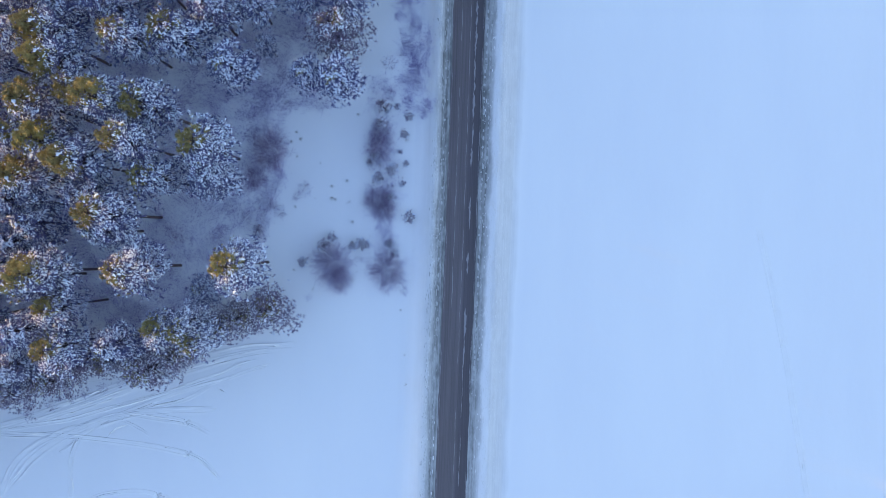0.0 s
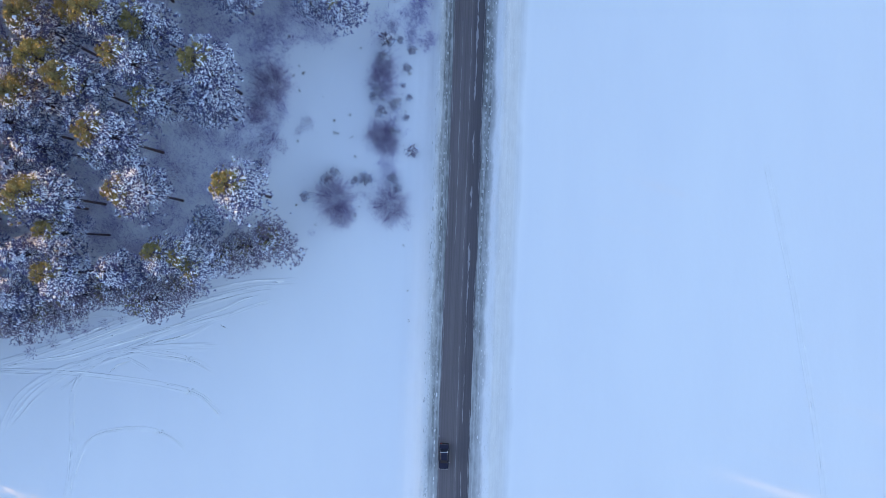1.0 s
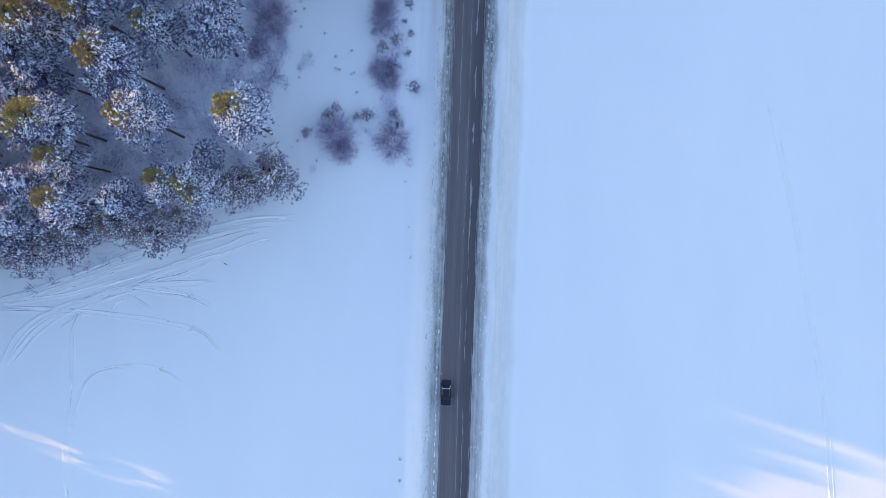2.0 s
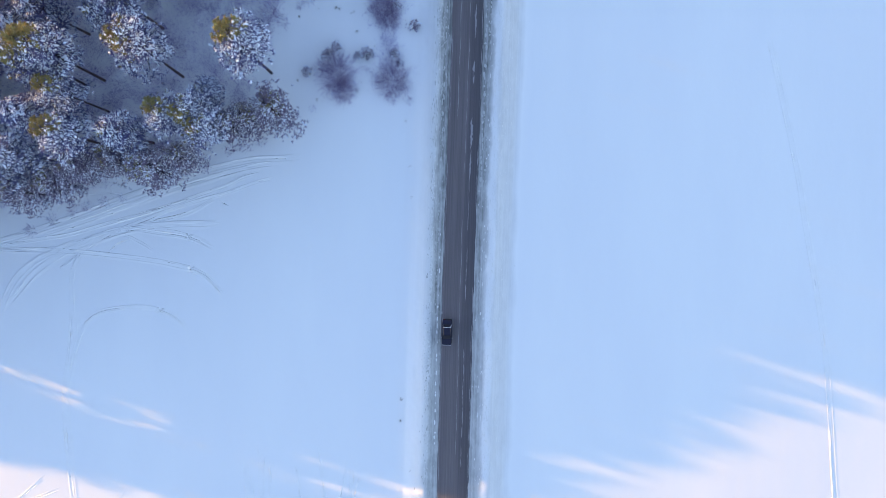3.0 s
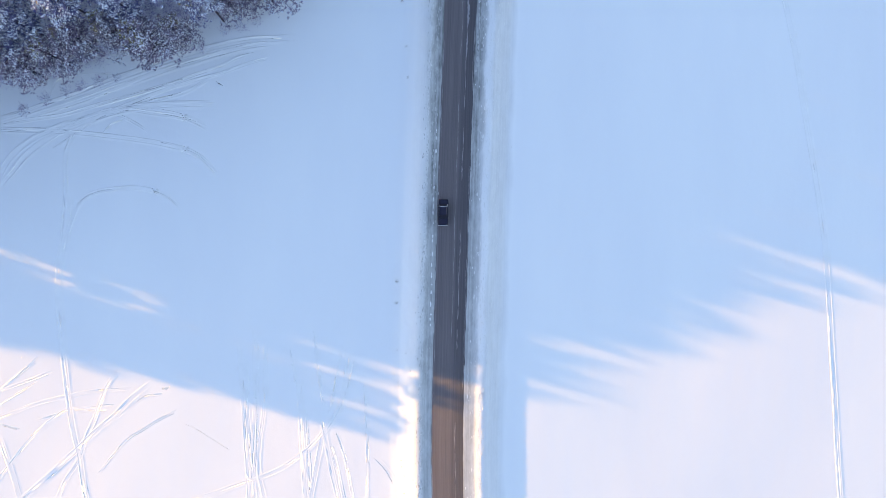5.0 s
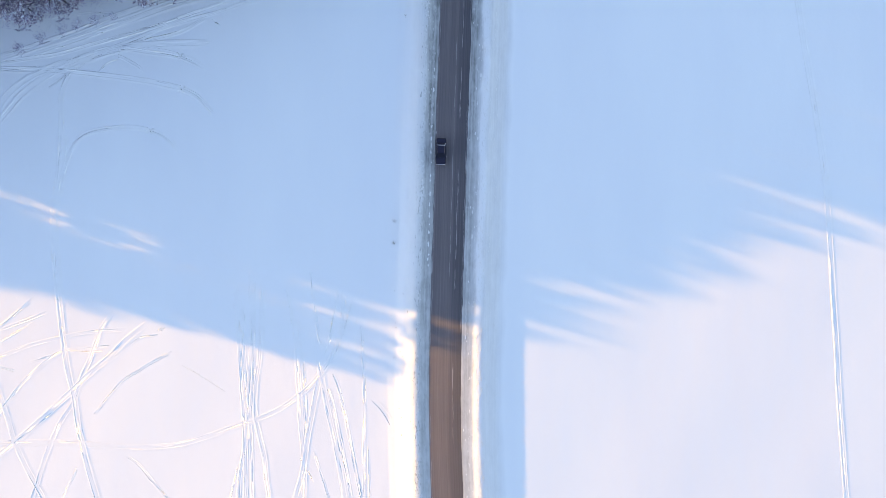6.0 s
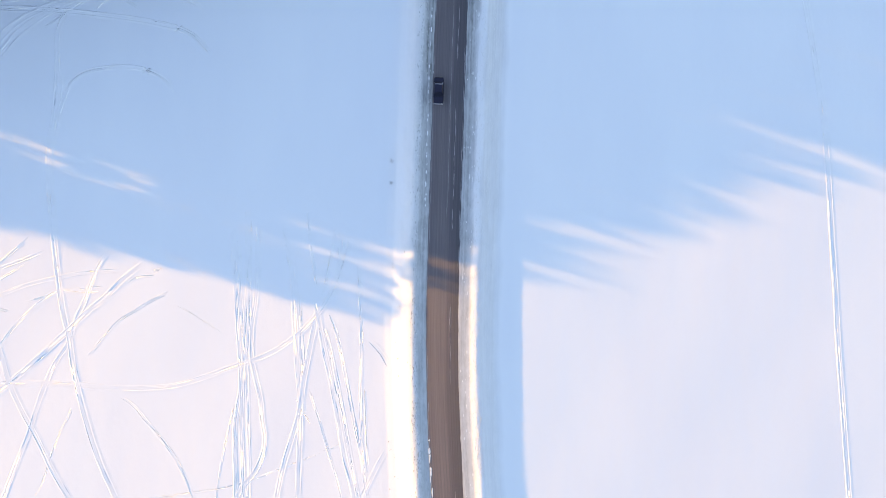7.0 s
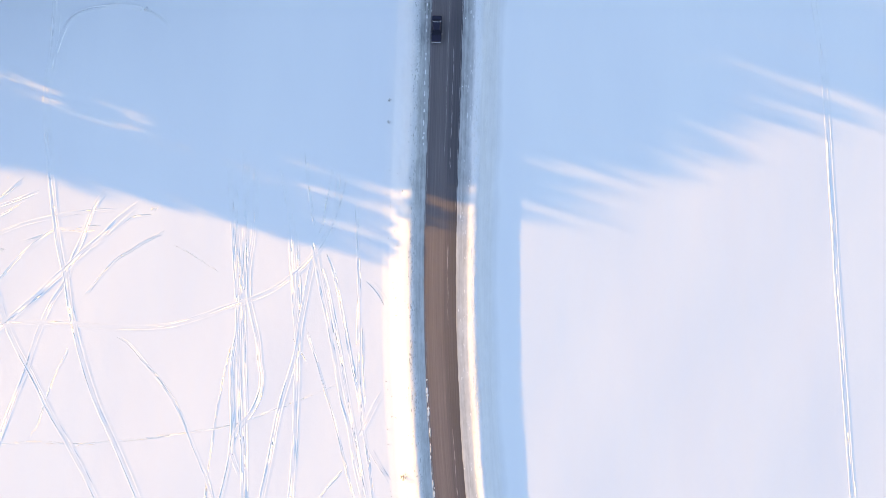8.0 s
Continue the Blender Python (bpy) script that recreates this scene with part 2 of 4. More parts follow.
def smooth_line(points, step=0.6):
    """A Catmull-Rom line through the points, sampled evenly."""
    p = [Vector((*q, 0)) for q in points]
    p = [p[0] * 2 - p[1]] + p + [p[-1] * 2 - p[-2]]
    out = []
    for a, b, c, d in zip(p, p[1:], p[2:], p[3:]):
        n = max(2, int((c - b).length / step))
        for i in range(n):
            t = i / n
            out.append(0.5 * (2 * b + (c - a) * t + (2 * a - 5 * b + 4 * c - d) * t * t + (3 * b - a - 3 * c + d) * t ** 3))
    return out + [p[-2]]


TRAIL_SHAPE = [(-1.7, -0.012), (-1.3, 0.004), (-1.08, 1.0), (-0.92, 0.8), (-0.8, 0.62), (-0.62, 0.75), (-0.45, 0.5), (-0.1, 0.34), (0.0, 0.46), (0.14, 0.28), (0.5, 0.16), (0.72, 0.1), (0.9, 0.62), (1.06, 0.5), (1.3, 0.2), (1.8, 0.003), (2.3, -0.012)]


def snow_track(rng, width, points, foot=False, depth=1.0):
    """A pressed trail: a raised ridge, a furrow that leans away from it with scored lines, and a lower ridge beyond."""
    line = smooth_line(points, 0.35 if foot else 0.5)
    hw = width * 0.5
    high = (0.008 + 0.032 * width) * depth * (0.6 if foot else 1.0)
    verts, faces, w = [], [], len(TRAIL_SHAPE)
    sway, wear = [0.0] * w, [1.0] * w
    for k, p in enumerate(line):
        a, b = line[max(0, k - 1)], line[min(len(line) - 1, k + 1)]
        side = (b - a).normalized().cross(Vector((0, 0, 1)))
        if side.dot(SUN_WAY) < 0:
            side = -side
        fade = min(1.0, k / 6, (len(line) - 1 - k) / 6)
        gap = 0.15 if foot and k % 2 else 1.0
        for j, (s, z) in enumerate(TRAIL_SHAPE):
            # edges that waver and crumble along the way
            sway[j] = 0.85 * sway[j] + rng.uniform(-0.022, 0.022)
            wear[j] += 0.3 * (1 - wear[j]) + rng.uniform(-0.24, 0.24)
            x, y = p.x + side.x * (s * hw + sway[j]), p.y + side.y * (s * hw + sway[j])
            lift = max(0.0, wear[j]) * z * high * gap * fade - 0.02 * (1 - fade) if z > 0.05 else z - 0.02 * (1 - fade)
            verts.append((x, y, land_at(x, y) + lift))
    for k in range(len(line) - 1):
        for j in range(w - 1):
            a = k * w + j
            faces.append((a, a + w, a + w + 1, a + 1))
    me = mesh_of("snow_track", verts, faces, M_TRACK, True)
    label = "line of footprints across the snow field" if foot else "snowmobile trail pressed into the snow field"
    return tagged(new("footprint_trail" if foot else "snow_track", me), label, "trail", "trails over the field", "structure")


track_rng = random.Random(11)


def trail(width, depth, *points, foot=False):
    snow_track(track_rng, width, points, foot, depth)


# sledge and snowmobile trails on the sunny side
trail(0.9, 1, (-62.5, -40.4), (-63.3, -49.7), (-64.5, -56.2), (-63.9, -66.4), (-63.4, -71.1), (-62.9, -75.7), (-62.4, -79.4), (-61.7, -83.1), (-61, -85.9), (-60.3, -90.6), (-59.3, -95.2), (-57.9, -100.3), (-55.9, -106.3), (-53.8, -110.9), (-51.7, -115.5), (-48.9, -122.1), (-46.3, -128.1))
trail(0.9, 1, (-78.7, -99.9), (-73.7, -95.8), (-71.8, -94.3), (-69.1, -92), (-66.3, -89.5), (-63.5, -86.9), (-61.2, -84.8), (-58, -81.7), (-55.2, -79.4), (-52.5, -76.6), (-49.7, -74.3), (-47.7, -72.9))
trail(0.35, 0.8, (-58, -82.4), (-53.4, -78.6), (-50.1, -76.1), (-46.9, -75.5), (-45.5, -74))
trail(0.4, 0.8, (-48.3, -74.3), (-46.7, -73.8), (-47.1, -74.9), (-46.2, -74.5), (-46.9, -76), (-45.6, -75.3))
trail(0.7, 0.8, (-53.4, -70.6), (-55.7, -73.4), (-57.1, -76.2), (-58.5, -79.9), (-59.8, -82.7), (-61.2, -86.8), (-63, -89.6), (-64.4, -92.4), (-66.2, -97.1), (-67.6, -101.7), (-69.4, -106.3), (-71.7, -112.4), (-73.9, -118.4))
trail(0.8, 1, (-74.9, -81.2), (-72.8, -87.4), (-71.9, -90.1), (-70.9, -93.4), (-69, -97.5), (-66.2, -102.6), (-63.4, -108.2), (-60.5, -113.2), (-57.7, -118.3), (-55.8, -122.2), (-53, -128))
trail(0.75, 0.9, (-80.2, -93.6), (-73.7, -93.6), (-66.3, -93.5), (-60.7, -93.6), (-54.2, -94.2), (-47.7, -94.2), (-43.1, -93.7), (-38.4, -92.3), (-34.7, -90.9), (-31, -89.7), (-27.3, -88.1), (-24.5, -86.2), (-21.8, -83.9), (-19.9, -81.6), (-18.6, -79.7), (-17.2, -76.9), (-16.5, -72.7), (-16.3, -67.2))
trail(0.4, 0.8, (-79, -77.1), (-72.9, -74.7), (-68.3, -73), (-63.7, -71.1))
trail(0.3, 0.8, (-78.5, -79.8), (-72.9, -76.5), (-69.2, -74.4), (-66.6, -72.9))
trail(0.6, 0.8, (-78.9, -81.5), (-72.9, -79.2), (-68.3, -77.4), (-63.6, -76.2), (-59, -75.3), (-54.3, -74.9), (-50.6, -74.7))
trail(0.35, 0.6, (-71, -80.9), (-66.4, -79.6), (-62.7, -78.5), (-57.1, -77.6), (-53.4, -77.7))
trail(0.6, 0.8, (-76.6, -92.4), (-72.6, -87.4), (-70.1, -84.1), (-67.7, -81.8), (-65.4, -79.9), (-62.7, -78.3), (-58, -78.5), (-54.3, -78))
trail(0.4, 0.5, (-79.1, -79.3), (-72.9, -81.1), (-68.7, -82.2))
trail(0.4, 0.8, (-77.9, -78.1), (-72.9, -73.9), (-70.2, -71.6), (-68.5, -70.2), (-66.3, -68.3))
trail(0.3, 0.7, (-71.5, -72), (-70.6, -69.7), (-69.7, -67.8))
trail(0.4, 0.8, (-58.9, -90.5), (-56.1, -86.8), (-53.8, -84), (-52.4, -82.7), (-50.4, -81.5), (-47.3, -79.6), (-43.2, -77.7))
trail(0.18, 0.7, (-45.5, -79.5), (-41.3, -81.7), (-37.6, -84), (-34, -86.1))
trail(0.5, 0.7, (-54.2, -94.7), (-50.5, -97), (-48.1, -99.8), (-45.8, -102.5), (-43.4, -105.8), (-41.6, -109.4), (-39.7, -114.1), (-37.8, -118.7), (-36.8, -122.1), (-35.1, -128.3))
trail(0.25, 0.5, (-59.7, -95.2), (-61.1, -98.9), (-62.9, -102.6), (-65.2, -109.1), (-67.9, -114.7))
trail(0.3, 0.8, (-79.1, -114), (-72.6, -113.5), (-66.1, -113), (-59.6, -113.4), (-54, -113), (-47.6, -112.3), (-41.1, -111.4), (-34.6, -110.3), (-30.9, -109.2), (-27.2, -107.8), (-23.5, -106.3), (-19.8, -104.9), (-16.1, -103.3), (-14.3, -101.9), foot=True)
trail(0.6, 0.9, (-34.4, -65.4), (-34.1, -71), (-33.7, -77.4), (-33.3, -83.9), (-32.9, -89.5), (-32.8, -94.1), (-33.6, -99.7), (-33.7, -104.3), (-33.5, -109.9), (-33.8, -114.5), (-34.7, -119.1), (-35.6, -122.8), (-37.2, -129.1))
trail(0.6, 0.9, (-31.9, -63.5), (-31.7, -70.9), (-31.7, -77.4), (-32, -83.9), (-32.3, -88.6), (-32.5, -93.2), (-32.6, -99.7), (-32.4, -105.2), (-32.2, -109.9), (-31.8, -114.5), (-31.7, -122.8), (-31.7, -129.3))
trail(0.7, 0.9, (-29.8, -65.4), (-30, -72.8), (-30.3, -79.3), (-30.9, -83.9), (-31, -88.6), (-30.3, -92.3), (-29.4, -96), (-29.1, -99.7), (-28.7, -102.4), (-29.1, -105.2), (-30.4, -108), (-32.3, -110.3), (-33.5, -112.6), (-33.6, -114.5), (-32.7, -117.3), (-31.6, -120))
trail(0.35, 0.8, (-31.2, -64.4), (-31.3, -73.7), (-31.4, -81.2), (-31.4, -86.7), (-32.1, -90.4))
trail(0.5, 0.9, (-33.2, -68.2), (-33, -75.6), (-32.6, -82.1), (-32.2, -86.7), (-31.7, -92.3), (-31.5, -99.7), (-31.3, -107.1), (-31.2, -114.5), (-31.2, -122.8), (-31.1, -129.3))
trail(0.2, 0.7, (-33.3, -95.1), (-34.7, -100.6), (-36, -107.1), (-36.9, -113.6), (-37.7, -119.1), (-38, -122.8), (-38.6, -129.3))
trail(0.8, 1, (-24.5, -70.9), (-24.1, -77.4), (-23.9, -82), (-23.6, -86.7), (-23.3, -91.3), (-22.9, -95.9), (-22.9, -100.6), (-23.1, -107), (-23.3, -113.5), (-23.7, -119.1), (-24, -122.8), (-24.4, -129.2))
trail(0.4, 0.8, (-23.2, -76.5), (-23, -81.1), (-22.7, -86.7), (-22.5, -92.2), (-22.8, -95.9))
trail(0.8, 1, (-19.9, -81.1), (-20.8, -84.8), (-21.7, -89.5), (-22.4, -93.2), (-23, -97.8), (-24, -101.5), (-25.4, -106.1), (-26.3, -109.8), (-27.3, -115.4), (-28.8, -122.8), (-30, -129.1))
trail(0.8, 0.7, (-20.6, -78.3), (-19.9, -83), (-19, -87.6), (-18, -92.2), (-17.1, -96.8), (-16.3, -101.5), (-15.4, -106.1), (-14.2, -110.7), (-13.3, -116.2), (-11.8, -122.7), (-10.5, -129))
trail(0.5, 0.7, (-19.5, -82), (-18.2, -87.1), (-17.1, -92.2), (-16, -97.8), (-15, -103.3), (-13.8, -109.8), (-12.7, -116.2), (-11.4, -122.7), (-10.1, -129))
trail(0.4, 0.8, (-18.6, -80.2), (-17.1, -84.8), (-16, -89.4), (-15, -95), (-14.1, -99.6), (-13.1, -104.2), (-12.4, -108.8), (-11.6, -113.5), (-10.9, -118.1), (-10.3, -122.7), (-9.3, -129.1))
trail(0.3, 0.7, (-21.7, -92.2), (-21, -95.9), (-19.8, -99.6), (-18.4, -104.3), (-17, -108.9), (-15.6, -114.4), (-14.4, -119), (-13.4, -122.7), (-11.8, -129))
trail(0.45, 0.8, (-13.5, -71.8), (-13.3, -77.4), (-13.1, -82), (-12.9, -87.6), (-13, -92.2), (-13, -97.7), (-12.8, -103.3), (-12.4, -107), (-11.8, -110.7))
trail(0.3, 0.8, (-12.3, -92.2), (-12.2, -97.7), (-11.9, -104.2), (-11.6, -108.8))
trail(0.7, 0.9, (-12.5, -85.2), (-10.6, -87.1), (-9.2, -88.9), (-7.8, -91.7))
trail(0.3, 0.8, (-12, -87.6), (-10.2, -89.4), (-8.6, -91.1))
trail(0.7, 0.9, (-7.8, -102.8), (-9.2, -105.1), (-10.5, -107.5), (-11.6, -109.8), (-12.8, -112.1), (-13.7, -113.5))
trail(0.6, 0.8, (-11.9, -112.1), (-10.5, -114.8), (-9.1, -117.1), (-6.8, -120.6))
trail(0.3, 0.5, (-23.4, -128), (-19.7, -122.7), (-17.9, -120.1), (-15.6, -117.6), (-13.7, -115.3))
trail(0.35, 1.3, (-26.1, -66.3), (-25.3, -70.9), (-24.6, -75.6))
trail(0.35, 1.3, (-21.9, -63.5), (-21.4, -70), (-20.6, -75.5), (-19.9, -79.2))
trail(0.35, 1.3, (-17, -66.2), (-18.1, -72.7), (-19, -77.4), (-19.9, -80.2))
trail(0.3, 1.3, (-14.6, -68.1), (-16.3, -74.6), (-17.6, -78.3), (-19, -80.6))
trail(0.3, 1, (-42.1, -70.6), (-41.2, -69.9), (-40.4, -68.7), (-39.9, -67.3), foot=True)
trail(0.2, 0.7, (-25, -94.4), (-23.6, -95.9), (-21.7, -99.2), (-19.8, -101.5))
# bundles of trails that curve along the edge of the wood
trail(1, 1.7, (-84.2, -33.3), (-77.9, -31.2), (-75, -30.3), (-70.3, -28.9), (-65.5, -27.2), (-60.8, -25.6), (-56.1, -23.7), (-51.3, -22), (-46.6, -20.3), (-41.9, -18.8), (-37.1, -17.6), (-32.4, -16.7), (-27.7, -16.5), (-23.9, -16))
trail(0.8, 1.7, (-69.4, -29.4), (-64.6, -28), (-59.9, -26.5), (-55.1, -24.7), (-50.4, -23.1), (-45.7, -21.4), (-40.9, -20), (-36.2, -18.6), (-31.5, -17.6), (-27.2, -17.2))
trail(0.5, 1.6, (-83.5, -32.3), (-76.9, -31.2), (-69.4, -30), (-63.7, -29.1), (-58, -27.5), (-52.3, -25.9), (-46.6, -24.2), (-41.9, -22.6), (-37.1, -20.9), (-34.3, -19.5), (-30.5, -18.6))
trail(0.5, 1.6, (-67.5, -32.7), (-64.6, -31.3), (-60.8, -29.9), (-56.1, -28.6), (-51.4, -26.8), (-46.6, -25), (-41.9, -23.5), (-37.2, -22.2), (-32.4, -20.5), (-27.7, -19.3))
trail(0.6, 1.6, (-69.4, -31.9), (-62.7, -31.3), (-58.9, -29.9), (-54.2, -28.7), (-48.5, -27.6), (-42.9, -27.3), (-37.2, -27.5))
trail(0.4, 1.6, (-83.6, -32), (-76.9, -31.8), (-69.4, -31.5), (-64.6, -31.2), (-59.9, -29.9))
trail(0.6, 1.6, (-68, -32.9), (-66.1, -31.7), (-62.7, -30.6), (-58, -29.1), (-51.4, -28.2), (-46.6, -28.7), (-41.9, -30.1), (-38.2, -32.3))
trail(0.4, 1.5, (-56.1, -28.6), (-53.3, -29.7), (-50.4, -31.3), (-48.6, -32.7))
trail(0.35, 1.5, (-40, -23.3), (-37.6, -23.9), (-35.7, -25))
trail(0.35, 1.5, (-66, -27.5), (-65.5, -25.1), (-64.4, -23.2), (-60.8, -22.6), (-56.1, -22.3), (-53.2, -23))
trail(0.4, 1.2, (-57.9, -18.3), (-57, -20.9), (-56.3, -22.8), (-57, -24.7), (-58.5, -27.5), foot=True)
trail(0.4, 1.5, (-61.8, -32.9), (-60.8, -30.8), (-59.4, -29.4))
trail(0.4, 1.5, (-57.6, -33.2), (-55.6, -30.8), (-51.9, -29.7))
trail(0.5, 1.5, (-46.6, -21.4), (-41.9, -19.8), (-37.1, -18.8), (-32.4, -17.9))
trail(0.96, 1.6, (-75.1, -42.1), (-72.3, -38.8), (-69.4, -35.5), (-64.6, -32.2), (-58.9, -29.9), (-53.3, -28.2), (-46.6, -27.5), (-38.1, -27.3))
trail(0.96, 1.6, (-76.1, -44), (-73.2, -37.4), (-69.4, -33.6), (-64.6, -31.3), (-60.8, -30))
trail(0.6, 1.6, (-64.6, -32.2), (-56.1, -28.4), (-48.5, -28.9), (-42.9, -29.9), (-38.1, -32.3))
trail(0.72, 1.6, (-78.8, -31.5), (-65.6, -31.9), (-56.1, -32.7), (-46.7, -34.1), (-41, -36), (-37.2, -40.3))
trail(0.6, 1.6, (-60.8, -30.3), (-63.2, -35.5), (-63.3, -42.1), (-64, -50.7), (-65.3, -55.4))
trail(0.48, 1.6, (-37.2, -23.8), (-39, -23.1), (-43.8, -25.6), (-51.4, -27.5), (-58, -29.9), (-66.6, -35.5))
trail(0.6, 1.6, (-63.8, -51.6), (-61.9, -45.9), (-60, -42.9), (-56.2, -41.6), (-50.5, -41.4), (-45.8, -43.1), (-43, -46.4))
# the single trail on the far field
snow_track(track_rng, 0.85, [(54, 5), (57, -8), (59.2, -18.3), (60.8, -28), (62.7, -38.7), (64.2, -48.4), (65.0, -57), (65.7, -67.2), (66.4, -77.8), (66.9, -87), (67.6, -96), (68.3, -105.5), (69.0, -115), (69.8, -125), (70.5, -135)], False, 1.35)


# ---- pines ----
def unit(rng):
    v = rng.normal(size=3)
    return v / np.linalg.norm(v)


def tube(verts, faces, path, radii, sides):
    """A tapered tube along a path of points."""
    start = len(verts)
    for k, (p, r) in enumerate(zip(path, radii)):
        a, b = np.array(path[max(0, k - 1)]), np.array(path[min(len(path) - 1, k + 1)])
        d = (b - a) / (np.linalg.norm(b - a) + 1e-9)
        e = np.cross(d, (0.31, 0.87, 0.37))
        e /= np.linalg.norm(e)
        f = np.cross(d, e)
        for s in range(sides):
            t = 2 * math.pi * s / sides
            verts.append(tuple(np.array(p) + r * (math.cos(t) * e + math.sin(t) * f)))
    for k in range(len(path) - 1):
        for s in range(sides):
            a, b = start + k * sides + s, start + k * sides + (s + 1) % sides
            faces.append((a, b, b + sides, a + sides))


def pine_parts(seed, h, radius, bare, branches, tufts, size, snow, blades=8, sharp=0.62, clumps=1, bald=0.6, cut=0.6):
    """Meshes of a pine: trunk with limbs, needle tufts and the snow that lies on them."""
    rng = np.random.RandomState(seed)
    tv, tf, low, top, sv, sf = [], [], ([], []), ([], []), [], []
    lean = rng.uniform(-0.35, 0.35, 2)
    at = lambda z: np.array([lean[0] * math.sin(z / h * 2.2), lean[1] * math.sin(z / h * 2.6), z])
    r0 = 0.007 * h + 0.03
    zs = np.linspace(-0.15, h * 0.96, 9)
    tube(tv, tf, [at(z) for z in zs], [max(0.03, r0 * (1 - z / h) ** 0.75 + 0.02) for z in zs.clip(0)], 8)
    bulge = rng.uniform(0.75, 1.2, 7)
    for i in range(branches):
        s = (i + rng.uniform(0.1, 0.9)) / branches
        z = h * (bare + (0.97 - bare) * s)
        az = i * 2.39996 + rng.uniform(-0.5, 0.5)
        out = np.array([math.cos(az), math.sin(az), 0])
        side = np.array([-out[1], out[0], 0])
        reach = radius * min(1.0, (1.03 - s) ** sharp) * (0.6 + 0.4 * min(1.0, s / 0.22)) * rng.uniform(0.72, 1.12) * bulge[int(az / (2 * math.pi) * 7) % 7]
        rise = math.tan(math.radians(-12 + 50 * s ** 1.4)) * reach
        root = at(z - 0.1 * reach)
        limb = lambda t: root + out * reach * t + np.array([0, 0, rise * t ** 1.3])
        tube(tv, tf, [limb(0), limb(0.5), limb(0.95)], [0.05 + 0.008 * reach, 0.035, 0.012], 3)
        held = rng.uniform(1.15, 1.6) if rng.uniform() < 0.66 else rng.uniform(0.1, 0.55)
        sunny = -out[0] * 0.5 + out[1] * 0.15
        for k in range(tufts):
            t = 1 - 0.72 * rng.uniform() ** 1.6
            c = limb(t) + side * rng.normal() * 0.24 * reach * (0.4 + 0.6 * math.sin(t * 2.6)) + np.array([0, 0, rng.uniform(-0.18, 0.22)])
            scale = size * rng.uniform(0.7, 1.25)
            # top sheds snow first; it is painted sunlit green, the snowy boughs below shade-purple
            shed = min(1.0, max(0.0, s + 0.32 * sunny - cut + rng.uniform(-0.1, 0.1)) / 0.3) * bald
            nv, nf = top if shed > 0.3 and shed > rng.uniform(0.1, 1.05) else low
            for b in range(blades):
                d = unit(rng) + out * 0.55 + np.array([0, 0, 0.25])
                d /= np.linalg.norm(d)
                e = np.cross(d, unit(rng))
                e *= scale * rng.uniform(0.13, 0.2) / (np.linalg.norm(e) + 1e-9)
                n = len(nv)
                tip, mid = c + d * scale * rng.uniform(0.75, 1.15), c + d * scale * 0.12
                nv.extend((tuple(mid - e), tuple(mid + e), tuple(tip)))
                nf.append((n, n + 1, n + 2))
            for clump in range(clumps):
                if rng.uniform() > held * snow * (0.5 + 0.6 * t) * (1 - shed) * (0.85 - 0.3 * sunny):
                    continue
                # a drooping clump: pointed outwards, rounded on top
                fwd = out + side * rng.normal() * 0.55 + np.array([0, 0, -rng.uniform(0.1, 0.7)])
                fwd /= np.linalg.norm(fwd)
                lat = np.cross((0, 0, 1), fwd)
                lat /= np.linalg.norm(lat)
                big = scale * rng.uniform(0.45, 0.85) * (1.4 if rng.uniform() < 0.2 else 0.76)
                ln, wd, th = big * rng.uniform(0.65, 1.2), big * rng.uniform(0.32, 0.66), big * rng.uniform(0.08, 0.17)
                o = c + (out * 0.2 + np.array([rng.normal() * 0.35, rng.normal() * 0.35, rng.uniform(0.2, 0.48)])) * scale
                n = len(sv)
                for q in range(5):
                    a = 2 * math.pi * q / 5 + rng.uniform(-0.35, 0.35)
                    rr = rng.uniform(0.65, 1.2)
                    sv.append(tuple(o + fwd * ln * 0.5 * math.cos(a) * rr + lat * wd * 0.5 * math.sin(a) * rr + np.array([0, 0, -0.12 * big * rng.uniform()])))
                sv.append(tuple(o + np.array([0, 0, th])))
                for q in range(5):
                    sf.append((n + q, n + (q + 1) % 5, n + 5))
    return (tv, tf), low, top, (sv, sf)


class Kind:
    """One shape of tree, built where it first stands and copied from there."""

    def __init__(self, name, h, label, category, group, needle=M_NEEDLE, **shape):
        self.name, self.h, self.label, self.category, self.group, self.needle, self.shape = name, h, label, category, group, needle, shape
        self.first = None

    def plant(self, x, y, height, spread, turn):
        wide = 1.1 * spread / self.shape["radius"]
        m = pose(x, y, land_at(x, y), 0, 0, turn) @ Matrix.Diagonal((wide, wide, height / self.h, 1))
        if self.first is None:
            trunk, green, tip, white = pine_parts(h=self.h, **self.shape)
            root = new(self.name)
            part("trunk", mesh_of("trunk", *trunk, M_BARK, True), root)
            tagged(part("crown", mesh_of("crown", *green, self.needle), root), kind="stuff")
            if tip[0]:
                tagged(part("treetop", mesh_of("treetop", *tip, M_NEEDLE_SUNLIT), root, "top free of snow, painted in sunlit olive green"), kind="stuff")
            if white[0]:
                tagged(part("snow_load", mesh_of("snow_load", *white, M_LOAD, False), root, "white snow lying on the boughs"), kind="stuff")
            root.matrix_basis = m
            self.first, self.undo = root, Matrix.Diagonal((*root.scale, 1)).inverted()
            return tagged(root, self.label, self.category, self.group)
        return copy_thing(self.first, m @ self.undo)


L_SNOWY = "tall pine with snow-laden boughs in the wood"
